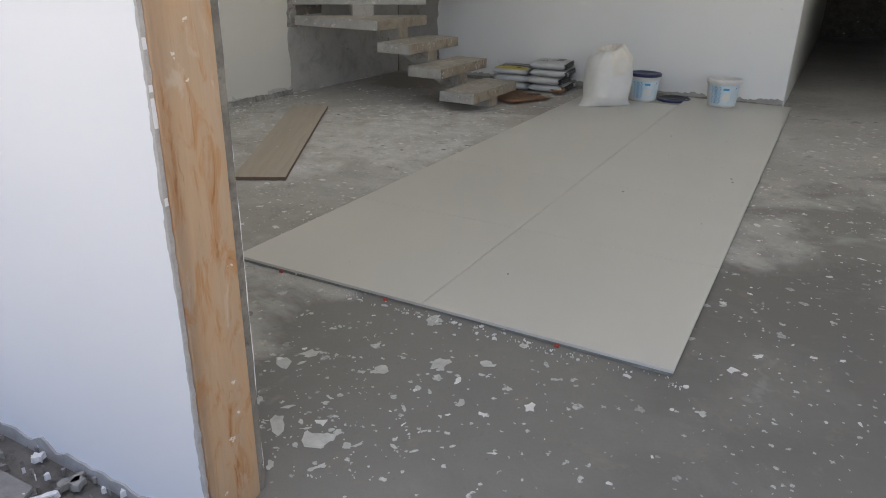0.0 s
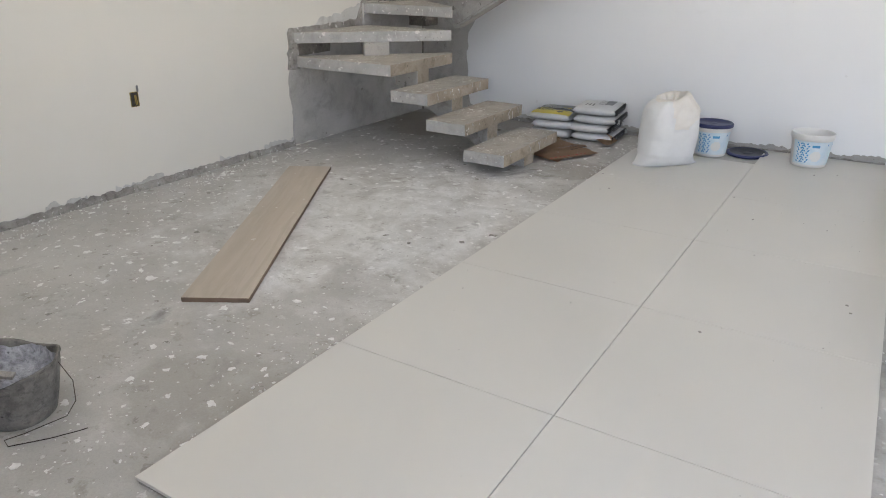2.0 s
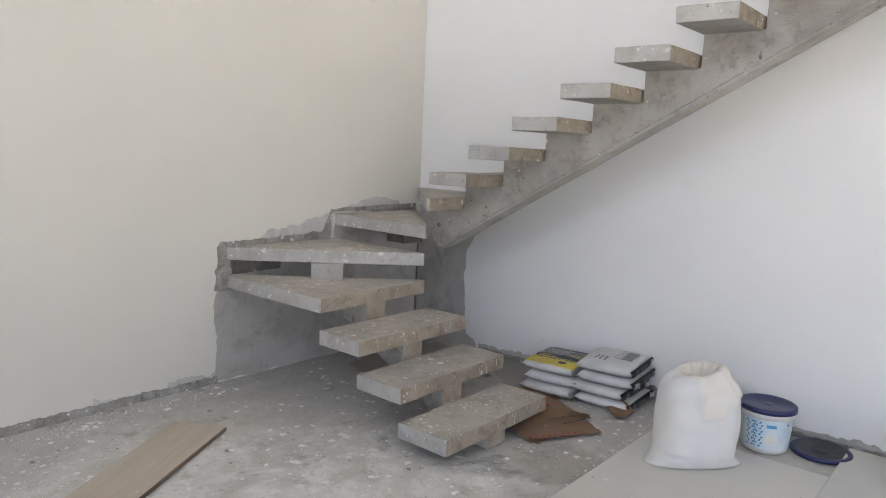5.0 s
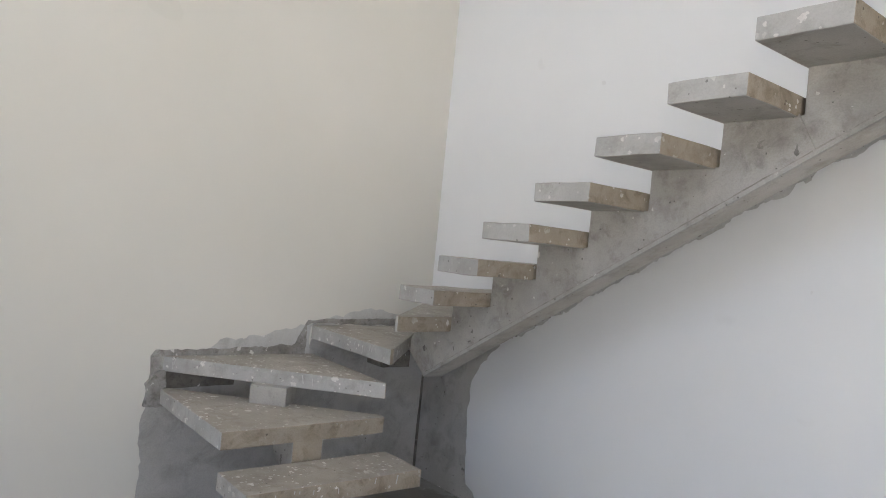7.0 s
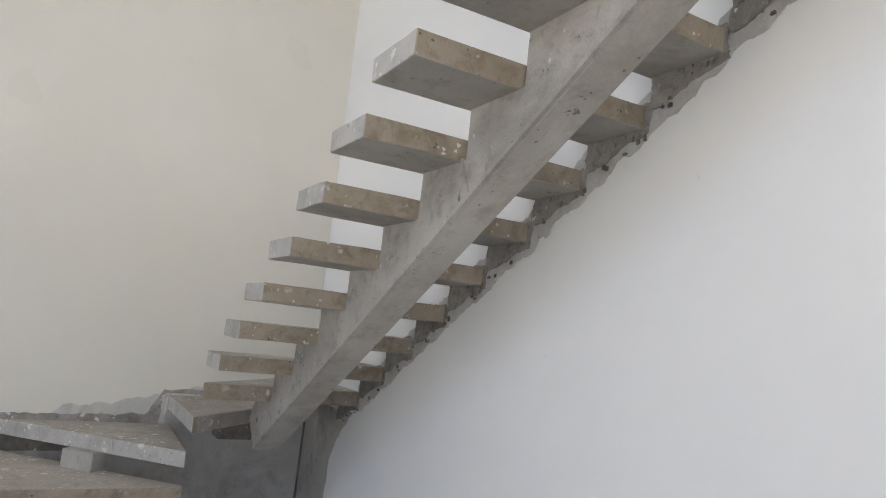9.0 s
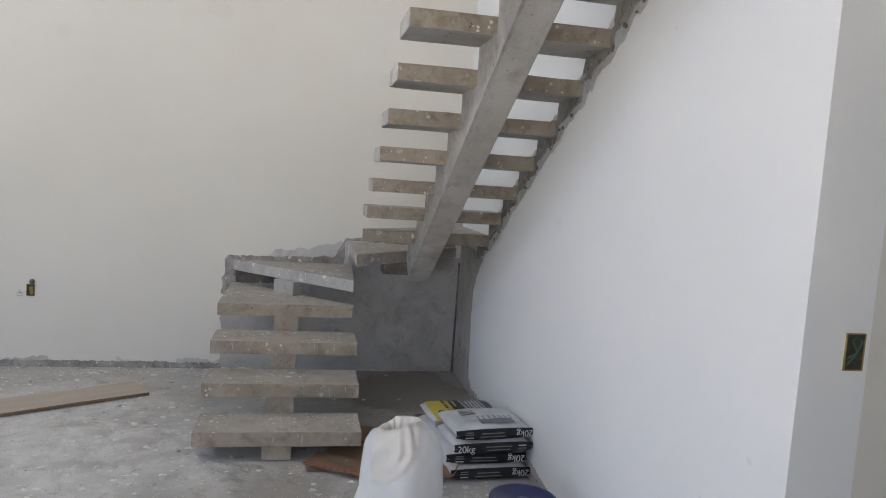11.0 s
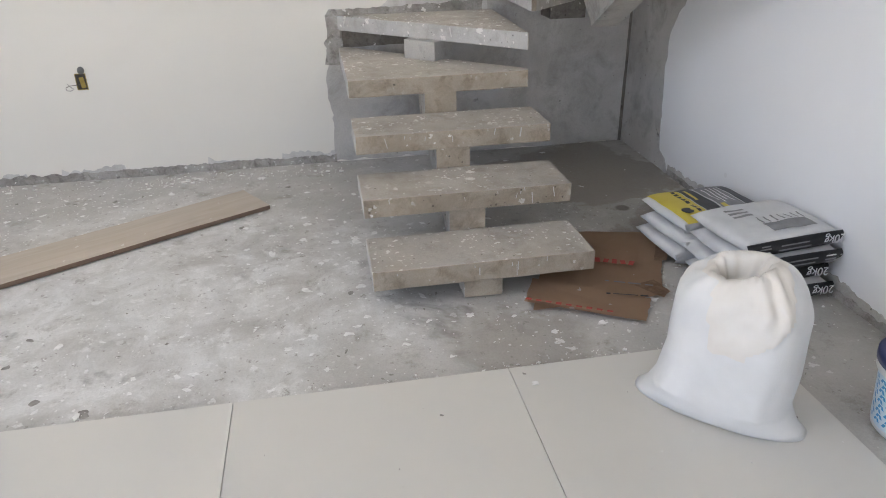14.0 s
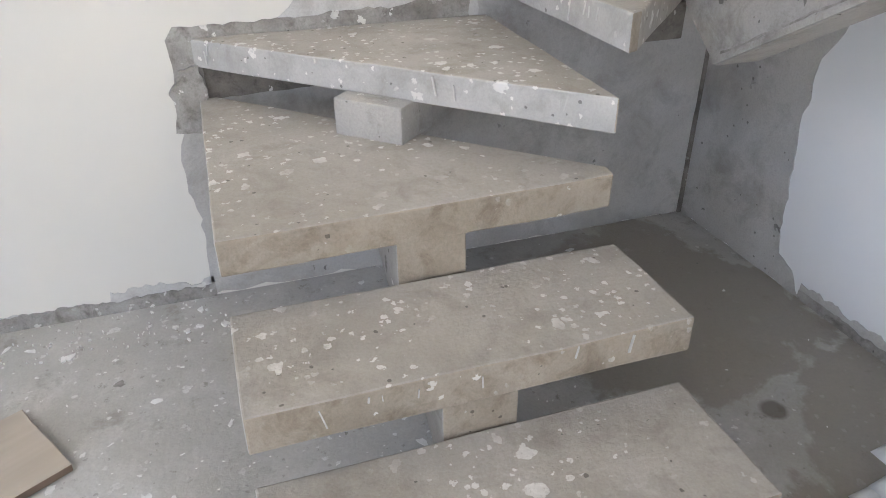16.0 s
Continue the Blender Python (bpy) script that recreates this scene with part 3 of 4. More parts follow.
for k in range(8, LAST + 1):
    x0 = X8 + 0.3085 * (k - 8)
    step_part([(x0 - 0.004, YC), (x0 + 0.297, YC), (x0 + 0.297, YB + 0.03), (x0 - 0.004, YB + 0.03)], k, STEP, 0.079, -0.006)

# lower beam: stepped on top, sloping below
def top_of(k):
    return Z1 + R * (k - 1)


prof = [(-2.66, 0.0)]
for k in (1, 2, 3):
    xf = X1 - GO * (k - 1)
    prof += [(xf - 0.018, top_of(k) - TH + 0.004), (xf - GO - 0.018, top_of(k) - TH + 0.004)]
prof += [(-3.59, top_of(4) - TH + 0.004), (-3.80, top_of(4) - TH + 0.004), (-3.80, 0.50), (-2.86, 0.0)]
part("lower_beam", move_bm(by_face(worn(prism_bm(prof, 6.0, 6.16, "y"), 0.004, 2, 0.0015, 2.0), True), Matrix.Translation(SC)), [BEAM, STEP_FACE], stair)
# support blocks of the turning steps
for cx, cy, ang, k, mt in ((-4.06, 6.10, 45, 5, BEAM), (-4.10, 6.86, 90, 6, DARK_MORTAR_AND_SHADE)):
    bm = box_bm(-0.10, 0.10, -0.085, 0.085, top_of(k - 1) - 0.004, top_of(k) - TH + 0.004)
    part("support_block", move_bm(worn(bm, 0.004, 2, 0.0015, k), Matrix.Translation(SC) @ pose(cx, cy, 0, 0, 0, ang)), mt, stair)
# upper beam
slope = R / 0.3085
def soffit(x):
    return 0.845 + (x + 3.82) * slope


prof = [(-3.82, soffit(-3.82)), (-3.98, top_of(6) - TH + 0.004), (-3.98, top_of(6) + 0.004), (-3.90, top_of(7) - TH + 0.004), (-3.615, top_of(7) - TH + 0.004)]
for k in range(8, LAST + 1):
    x0 = X8 + 0.3085 * (k - 8)
    prof += [(x0 + 0.004, top_of(k - 1) - TH + 0.004), (x0 + 0.004, top_of(k) - TH + 0.004)]
xe = X8 + 0.3085 * (LAST - 7)
prof += [(xe, top_of(LAST) - TH + 0.004), (xe, soffit(xe))]
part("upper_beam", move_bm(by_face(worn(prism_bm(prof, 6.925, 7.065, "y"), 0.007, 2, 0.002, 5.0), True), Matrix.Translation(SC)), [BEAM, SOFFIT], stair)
part("form_bead", move_bm(prism_bm([(-3.81, soffit(-3.81) + 0.002), (xe, soffit(xe) + 0.002), (xe, soffit(xe) + 0.021), (-3.81, soffit(-3.81) + 0.021)], 6.912, 6.93, "y"), Matrix.Translation(SC)), BEAM, stair, "raised concrete bead along the beam edge")
# formwork seam; its dark colour also stands in for shade over the bead
seam = ragged([(-3.80, soffit(-3.80) + 0.024), (xe, soffit(xe) + 0.024), (xe, soffit(xe) + 0.031), (-3.80, soffit(-3.80) + 0.031)], 0.03, 0.004, 8.0)
seam = prism_bm(seam, 6.9225, 6.93, "y")
bmesh.ops.triangulate(seam, faces=[f for f in seam.faces if len(f.verts) > 4])
part("form_seam_shade", move_bm(seam, Matrix.Translation(SC)), MORTAR, stair, "rough formwork seam above the beam edge, darkened for shade")
# formwork joint left standing on the beam's side
part("form_joint", move_bm(prism_bm([(-1.790, 2.215), (-1.780, 2.215), (-1.700, 2.062), (-1.710, 2.062)], 6.9185, 6.93, "y"), Matrix.Translation(SC)), BEAM, stair, "thin concrete ridge of a formwork joint")
# rough mortar where the upper steps enter the wall: a smeared band, a darker core along each step, open pits
def flight_edge(dx, dz, top):
    """Corners of the steps along the wall, shifted, as one slanting line."""
    return [(X8 + 0.3085 * (k - 8) + 0.297 + dx, top_of(k) - (0.0 if top else 0.085) + dz) for k in range(7, LAST + 1)]


def wall_layer(name, outline, depth, mat, label):
    bm = prism_bm(outline, YB - depth, YB + 0.02, "y")
    bmesh.ops.triangulate(bm, faces=[f for f in bm.faces if len(f.verts) > 4])
    return part(name, move_bm(bm, Matrix.Translation(SC)), mat, stair, label)


wall_layer("plaster_smear", ragged(flight_edge(0.02, -0.028, False) + flight_edge(-0.02, 0.035, True)[::-1], 0.02, 0.022, 3.3), 0.004, PLASTER_THIN, "smeared grey plaster band along the stair")
for k in range(7, LAST + 1):
    x0 = X8 + 0.3085 * (k - 8)
    zb = top_of(k) - 0.085
    pts = [(x0 + 0.01, zb - 0.125), (x0 + 0.10, zb - 0.095), (x0 + 0.20, zb - 0.045), (x0 + 0.315, zb - 0.018), (x0 + 0.325, zb + 0.07), (x0 + 0.30, zb + 0.09), (x0 + 0.01, zb + 0.06)]
    wall_layer("wall_mortar", ragged(pts, 0.014, 0.014, k * 1.7), 0.011, MORTAR, "rough grey mortar around the built-in step end")
    rnd = random.Random(70 + k)
    for q in range(rnd.randint(4, 8)):
        u = rnd.random()
        px, pz = x0 + 0.03 + 0.30 * u, zb - 0.135 + 0.15 * u + rnd.uniform(-0.035, 0.02)
        w, h = rnd.uniform(0.003, 0.009), rnd.uniform(0.004, 0.012)
        wall_layer("open_pit", ragged([(px - w, pz - h), (px + w, pz - h * 0.7), (px + w * 0.8, pz + h), (px - w * 0.6, pz + h * 0.8)], 0.008, 0.004, k + q * 0.37), 0.0125, DARK_MORTAR_AND_SHADE, "")
# white paint drips on the step faces
rnd = random.Random(11)
me_bm = bmesh.new()
for k in range(1, 8):
    for q in range(7):
        w, ln = rnd.uniform(0.0008, 0.0026), rnd.uniform(0.008, 0.05)
        zt = top_of(k) - rnd.uniform(0.0, 0.025)
        if k <= 4:
            xf, yf, out = X1 - GO * (k - 1) + 0.001, rnd.uniform(YA + 0.05, YM - 0.05), (1, 0)
            if k == 4:
                xf = -3.597
        elif k == 5:
            u = rnd.uniform(0.05, 0.9)
            xf, yf, out = XL + (0.9) * u + 0.002, 5.615 + 0.92 * u - 0.004, (0.714, -0.70)
        elif k == 6:
            xf, yf, out = rnd.uniform(-4.4, -3.7), 6.532, (0, -1)
        else:
            continue
        lean = rnd.uniform(-0.25, 0.25) * ln
        tx, ty = -out[1], out[0]
        vs = []
        for dz, sh in ((0, 0), (-ln, lean)):
            for sgn in (-1, 1):
                for dd in (-0.002, 0.0022):
                    vs.append(me_bm.verts.new((xf + tx * (sgn * w + sh) + out[0] * dd, yf + ty * (sgn * w + sh) + out[1] * dd, max(zt + dz, top_of(k) - TH + 0.004))))
        for ids in ((1, 3, 7, 5), (0, 2, 3, 1), (4, 5, 7, 6), (0, 1, 5, 4), (2, 6, 7, 3)):
            me_bm.faces.new([vs[n] for n in ids])
tagged(part("paint_drips", move_bm(me_bm, Matrix.Translation(SC)), FLAKE_DUSTY, stair, "white paint drips on the step faces"), kind="stuff")

# ---- porcelain tiles ----
tiles = tagged(empty("tile_floor", (-1.24, 4.7, 0)), "pale satin porcelain tiles laid in two rows on the screed", "tiled floor", "", "structure")
TC = Vector((1.24, -4.7, 0))
COLS, ROW0 = (-2.136, -1.243, -0.347), 2.376
ROWS = (ROW0, 3.287, 4.210, 5.136, 6.042, 6.944, YB - 0.015)
for c in range(2):
    for r in range(6 if c else 5):
        y0, y1 = ROWS[r], ROWS[r + 1]
        bm = box_bm(COLS[c] + 0.0011, COLS[c + 1] - 0.0011, y0 + 0.0011, y1 - 0.0011, 0.009, 0.02, 0.0006, 1)
        part("tile", move_bm(bm, Matrix.Translation(TC)), TILE, tiles)
bed = prism_bm(ragged([(COLS[0] + 0.006, ROW0 + 0.006), (COLS[2] - 0.006, ROW0 + 0.006), (COLS[2] - 0.006, YB - 0.02), (COLS[1] + 0.004, YB - 0.02), (COLS[1] + 0.004, ROWS[5] - 0.006), (COLS[0] + 0.006, ROWS[5] - 0.006)], 0.03, 0.004, 2.0), -0.005, 0.0088)
bmesh.ops.triangulate(bed, faces=[f for f in bed.faces if len(f.verts) > 4])
part("adhesive_bed", move_bm(bed, Matrix.Translation(TC)), TILE_BED, tiles, "grey tile adhesive showing at the edges")

# bare strip at the foot of the outer wall
pts = [(-3.2, -0.06), (-1.14, -0.06)]
for i in range(90):
    xx = -1.14 - 2.06 * i / 89
    pts.append((xx, 0.02 + 0.025 * noise.noise(Vector((xx * 4, 2, 0))) + 0.03 * noise.noise(Vector((xx * 17, 2, 1)))))
bm = prism_bm(pts, YF0 - 0.006, YF0 + 0.01, "y")
bmesh.ops.triangulate(bm, faces=[f for f in bm.faces if len(f.verts) > 4])
tagged(mesh_ob("trim_foot_outer", bm, PLASTER), "bare grey plaster at the foot of the outer wall", "plaster strip", "", "structure")

# ---- loose things ----
def bag_bm(lx, ly, h, seed):
    """A filled paper bag: pillow-shaped, square ends, wrinkled."""
    bm = bmesh.new()
    nx, ny = 18, 16
    tops, bots = [], []
    for i in range(nx + 1):
        u = -1 + 2 * i / nx
        rt, rb = [], []
        for j in range(ny + 1):
            v = -1 + 2 * j / ny
            crown = (1 - abs(u) ** 5) ** 0.45 * (1 - abs(v) ** 5) ** 0.45
            x, y = u * lx / 2 * (1 - 0.02 * v * v), v * ly / 2 * (1 - 0.03 * u * u)
            w = noise.noise(Vector((x * 14, y * 14, seed))) * 0.006 + noise.noise(Vector((x * 35, y * 20, seed + 3))) * 0.003
            rt.append(bm.verts.new((x, y, h * (0.5 + 0.47 * crown) + w * crown)))
            rb.append(rt[-1] if i in (0, nx) or j in (0, ny) else bm.verts.new((x, y, h * (0.5 - 0.5 * crown) + w * 0.3)))
        tops.append(rt)
        bots.append(rb)
    for i in range(nx):
        for j in range(ny):
            for g, flip in ((tops, False), (bots, True)):
                q = [g[i][j], g[i + 1][j], g[i + 1][j + 1], g[i][j + 1]]
                q = q[::-1] if flip else q
                if len(set(q)) >= 3 and bm.faces.get(q) is None:
                    try:
                        bm.faces.new(q)
                    except ValueError:
                        pass
    return bm


def cement_bag(x, y, z, turn, seed, flip, yellow, top):
    lx, ly, h = (0.375, 0.455, 0.074)
    ob = tagged(empty("mortar_bag", (x, y, z)), "yellow and grey paper bag of dry mortar, stacked" if yellow else "grey paper mortar bag with a black printed end, stacked", "mortar bag", "stacked mortar bags")
    ob.rotation_euler = (0, 0, radians(turn))
    part("paper_sack", bag_bm(lx, ly, h, seed), BAG, ob, "", True)
    # printed end panel, bulging a little out of the bag's end
    panel = bmesh.new()
    n = 14
    rows = []
    for j in range(n + 1):
        v = -1 + 2 * j / n
        ring = []
        for q in range(7):
            w = -1 + 2 * q / 6
            xx = lx / 2 + 0.004 - 0.012 * w * w - 0.012 * abs(v) ** 6
            ring.append(panel.verts.new((xx, v * ly / 2 * 0.985, h * (0.5 + 0.40 * w * (1 - 0.35 * abs(v) ** 4)))))
        rows.append(ring)
    for a, b in zip(rows, rows[1:]):
        for q in range(6):
            panel.faces.new((a[q], b[q], b[q + 1], a[q + 1]))
    bmesh.ops.solidify(panel, geom=panel.faces[:], thickness=0.002)
    part("printed_end", panel, BAG if yellow else BLACK, ob, "" if yellow else "black printed end panel", True)
    s = -1 if flip else 1
    if not yellow:
        m = pose(lx / 2 + 0.0052, 0, h * 0.5, 90, 0, 90)
        if flip:
            m = m @ pose(0, 0, 0, 0, 0, 180)
        part("printed_weight", text_bm("20kg", 0.052, m @ pose(-ly * 0.36, 0, 0)), PRINT_WHITE, ob, "white 20kg print")
        for q, (a, wd, dz) in enumerate(((0.02, 0.15, 0.010), (0.02, 0.13, -0.008), (0.155, 0.045, 0.012), (0.155, 0.05, -0.004), (0.155, 0.04, -0.016))):
            part("print_line", move_bm(box_bm(-wd / 2, wd / 2, -0.0028, 0.0028, -0.0004, 0.0004), m @ pose(a, dz, 0)), PRINT_WHITE if q in (2,) else PRINT_GREY, ob)
    if top:
        def topz(px, py):
            u, v = 2 * px / lx, 2 * py / ly
            return h * (0.5 + 0.47 * (1 - abs(u) ** 5) ** 0.45 * (1 - abs(v) ** 5) ** 0.45)

        def print_top(x0, x1, y0, y1, mat, label="", lift=0.0035):
            g = bmesh.new()
            vs = [[g.verts.new((x0 + (x1 - x0) * i / 10, y0 + (y1 - y0) * j / 10, 0)) for j in range(11)] for i in range(11)]
            for i in range(10):
                for j in range(10):
                    g.faces.new((vs[i][j], vs[i + 1][j], vs[i + 1][j + 1], vs[i][j + 1]))
            for v in g.verts:
                w = noise.noise(Vector((v.co.x * 14, v.co.y * 14, seed))) * 0.006 + noise.noise(Vector((v.co.x * 35, v.co.y * 20, seed + 3))) * 0.003
                c = (topz(v.co.x, v.co.y) - h * 0.5) / (0.47 * h)
                v.co.z = topz(v.co.x, v.co.y) + w * c + lift
            part("print_area", g, mat, ob, label, True)

        if yellow:
            print_top(-0.165, 0.17, -0.205, -0.07, YELLOW, "yellow printed band")
            print_top(-0.165, 0.17, -0.065, 0.01, BLACK)
            print_top(-0.15, 0.16, 0.02, 0.14, PRINT_GREY)
            print_top(-0.165, 0.17, 0.145, 0.20, BLACK)
            part("print_badge", move_bm(lathe_bm([(0.001, 0.0012), (0.027, 0.0012), (0.027, 0.0), (0.001, 0.0)], 20), pose(0.075, -0.150, topz(0.075, -0.150) + 0.006)), BLACK, ob)
            for q in range(9):
                print_top(-0.135 + 0.030 * q, -0.113 + 0.030 * q, -0.108, -0.090, BLACK, "", 0.0045)
            print_top(0.05, 0.12, 0.03, 0.055, YELLOW, "", 0.0045)
            print_top(-0.13, -0.02, -0.045, -0.030, YELLOW, "", 0.0045)
            for q in range(4):
                print_top(-0.12, 0.02 + 0.02 * (q % 2), 0.045 + 0.022 * q, 0.051 + 0.022 * q, PRINT_WHITE, "", 0.0045)
        else:
            print_top(0.05, 0.12, -0.06, 0.14, PRINT_GREY)
            for q in range(7):
                print_top(0.0 - 0.004, 0.045, -0.05 + 0.032 * q, -0.042 + 0.032 * q, PRINT_GREY)
            for q in range(3):
                print_top(-0.04 - 0.03 * q, -0.025 - 0.03 * q, -0.13, -0.04, PRINT_GREY)
    return ob


for q in range(4):
    cement_bag(-2.552 + (0.012, -0.02, 0.015, 0.0)[q], 7.205 + (0.004, -0.012, 0.006, 0.008)[q], 0.002 + 0.071 * q, (4.0, 2.0, 5.5, 7.0)[q], 1.0 + q, q != 2, False, q == 3)
for q in range(3):
    cement_bag(-2.915 + (0.0, 0.015, -0.01)[q], 7.155 + (0.0, 0.012, 0.02)[q], 0.002 + 0.069 * q, (4, 8, 6)[q], 11.0 + q, False, True, q == 2)

# white woven sack: a sewn flat bottom seam, full belly, gathered folded mouth
sack = tagged(empty("woven_sack", (-1.815, 6.622, 0.02)), "full white woven sack with its mouth folded over", "sack")
sack.rotation_euler = (0, 0, radians(46))
bm = bmesh.new()
rings = []
NS = 72
VT = radians(-94)
folds = set()
for i in range(44):
    u = i / 43
    z = 0.495 * u
    if u < 0.16:
        e = u / 0.16
        a, b = 0.255 - 0.053 * e ** 0.5, 0.10 + 0.05 * e ** 0.6
    elif u < 0.64:
        e = (u - 0.16) / 0.48
        a, b = 0.202 + 0.004 * math.sin(e * 3.1), 0.150 + 0.014 * math.sin(e * 3.1)
    else:
        e = (u - 0.64) / 0.36
        a, b = 0.202 * math.sqrt(1 - 0.80 * e ** 2.3), 0.150 * math.sqrt(1 - 0.78 * e ** 2.3)
    ring = []
    for q in range(NS):
        t = 2 * math.pi * q / NS
        pw = 0.70 if u > 0.16 else 0.85
        x = a * math.copysign(abs(math.cos(t)) ** pw, math.cos(t))
        y = b * math.copysign(abs(math.sin(t)) ** pw, math.sin(t))
        n = Vector((x / (a * a), y / (b * b), 0)).normalized()
        fold = noise.noise(Vector((x * 8, y * 8, z * 5))) * 0.010 + noise.noise(Vector((x * 22, y * 22, z * 8))) * 0.0045
        crease = 0.010 * max(0, u - 0.6) * math.sin(11 * t + 5 * z)
        d = (t - VT + math.pi) % (2 * math.pi) - math.pi
        # the mouth is turned down over one side: a raised pointed flap with slanting creases
        lip = 0.0
        if z > 0.27:
            reach = (z - 0.27) / 0.225
            inside = min(d + 0.10 + 0.25 * reach, 0.12 + 1.55 * reach - d)
            if inside > -0.12:
                up = min(1.0, max(0.0, inside / 0.05))
                lip = 0.010 * up + up * (0.006 * math.sin(15 * d - 42 * z) + 0.004 * math.sin(37 * d - 60 * z) + 0.010 * noise.noise(Vector((d * 5, z * 20, 8))))
                if inside > 0:
                    folds.add((i, q))
        p = Vector((x, y, z)) + n * (fold + crease + lip) * (0.35 + 0.65 * min(1, u * 5))
        p.z += (0.014 + 0.05 * max(0, u - 0.7)) * noise.noise(Vector((x * 12, y * 12, 5))) * u
        if u > 0.8:
            p.z += 0.028 * math.sin(t + 1.1) * (u - 0.8) / 0.2
        lean = p.x * 0.719 + p.y * 0.695
        if lean < 0:
            k = 0.24 * min(1, max(0, (z - 0.04) / 0.14)) * lean
            p.x -= 0.719 * k
            p.y -= 0.695 * k
        ring.append(bm.verts.new(p))
    rings.append(ring)
for i, (r0, r1) in enumerate(zip(rings, rings[1:])):
    for q in range(NS):
        f = bm.faces.new((r0[q], r0[(q + 1) % NS], r1[(q + 1) % NS], r1[q]))
        if i > 41 or (i, q) in folds:
            f.material_index = 1
bm.faces.new(rings[0][::-1])
# the mouth sinks inwards
prev = rings[-1]
for s, dz in ((0.80, -0.012), (0.64, -0.045), (0.5, -0.085), (0.30, -0.105), (0.1, -0.11)):
    ring = []
    for q in range(NS):
        c = rings[-1][q].co
        ring.append(bm.verts.new((c.x * s, c.y * s, c.z + dz + 0.006 * math.sin(q * 0.9))))
    for q in range(NS):
        f = bm.faces.new((prev[q], prev[(q + 1) % NS], ring[(q + 1) % NS], ring[q]))
        f.material_index = 1
    prev = ring
bm.faces.new(prev)
part("sack_body", bm, [SACK, SACK_FOLD], sack, "", True)
rnd = random.Random(4)
for q in range(14):
    b0 = Vector((0.02 + 0.05 * rnd.random(), -0.055 + 0.02 * rnd.random(), 0.45 + 0.02 * rnd.random()))
    part("frayed_thread", tube_bm([b0, b0 + Vector((0.02 * rnd.random(), -0.02, 0.006)), b0 + Vector((0.035 * rnd.random(), -0.04, -0.004 + 0.01 * rnd.random()))], 0.0011, 5), SACK, sack)


def pail(name, x, y, z, turn, lid, label):
    ob = tagged(empty(name, (x, y, z)), label, "bucket", "paint buckets")
    ob.rotation_euler = (0, 0, radians(turn))
    hh, rb, rt = 0.239, 0.119, 0.135
    body = lathe_bm([(0.001, 0.0), (rb - 0.006, 0.0), (rb, 0.006), (rt, hh - 0.045), (rt + 0.003, hh - 0.043), (rt + 0.010, hh - 0.040), (rt + 0.011, hh - 0.008), (rt + 0.009, hh), (rt + 0.004, hh + 0.001), (rt - 0.001, hh - 0.004), (rt - 0.005, hh - 0.05), (rb - 0.004, 0.008), (0.001, 0.006)], 56)
    part("pail_body", body, PAIL, ob, "", True)

    def label_arc(a0, a1, z0, z1, off, mat, text="", slant=0.0):
        g = bmesh.new()
        n = max(2, int(abs(a1 - a0) / 6))
        lo, hi = [], []
        for i in range(n + 1):
            for zz, lst in ((z0, lo), (z1, hi)):
                t = radians(a0 + (a1 - a0) * i / n + (slant if zz == z1 else 0.0))
                r = rb + (rt - rb) * (zz - 0.006) / (hh - 0.051) + off
                lst.append(g.verts.new((r * math.cos(t), r * math.sin(t), zz)))
        for i in range(n):
            g.faces.new((lo[i], lo[i + 1], hi[i + 1], hi[i]))
        part("label", g, mat, ob, text, True)

    label_arc(-100, 160, 0.022, 0.192, 0.0008, PAIL_LABEL, "pale blue printed label")
    for c in range(4):
        for r in range(9):
            zz = 0.036 + 0.0165 * r
            aa = -84 + 9 * c + (4 if r % 2 else 0)
            label_arc(aa, aa + 4.6, zz, zz + 0.012, 0.0016, BLUE_PRINT, "", 3.0 if c % 2 else -3.0)
    label_arc(-40, -18, 0.150, 0.168, 0.0016, BLUE_PRINT)
    # round pale emblem under the badge
    for q in range(9):
        zc = 0.05 + 0.008 * q
        half = 17 * math.sqrt(max(0.05, 1 - ((q - 4) / 4.6) ** 2))
        label_arc(-26 - half, -26 + half, zc, zc + 0.0081, 0.0012, PAIL)
    for a in (8, 38, 66, 95):
        label_arc(a, a + 5, 0.163, 0.176, 0.0016, BLUE_PRINT)
    label_arc(60, 72, 0.143, 0.155, 0.0016, BLUE_PRINT)
    label_arc(20, 55, 0.035, 0.14, 0.0013, mat_simple("faded_label", (0.60, 0.74, 0.79), (0.68, 0.79, 0.82), 20, 0.4, 0.02))
    if lid:
        l = lathe_bm([(0.001, hh + 0.006), (rt * 0.22, hh + 0.006), (rt * 0.24, hh + 0.0045), (rt * 0.26, hh + 0.006), (rt - 0.012, hh + 0.006), (rt - 0.006, hh + 0.013), (rt + 0.010, hh + 0.013), (rt + 0.0145, hh + 0.008), (rt + 0.0145, hh - 0.014), (rt + 0.0118, hh - 0.014)], 56)
        part("lid", l, NAVY, ob, "navy blue plastic lid", True)
    return ob


pail("paint_bucket", -1.612, 7.151, 0.002, -34, True, "white plastic paint bucket closed with a navy lid")
open_pail = pail("paint_bucket", -0.913, 7.160, 0.021, -42, False, "open empty white plastic paint bucket, pale blue label")
part("residue", lathe_bm([(0.001, 0.012), (0.09, 0.011), (0.112, 0.010)], 24), BLACK_LID, open_pail, "dark residue in the bottom", True)
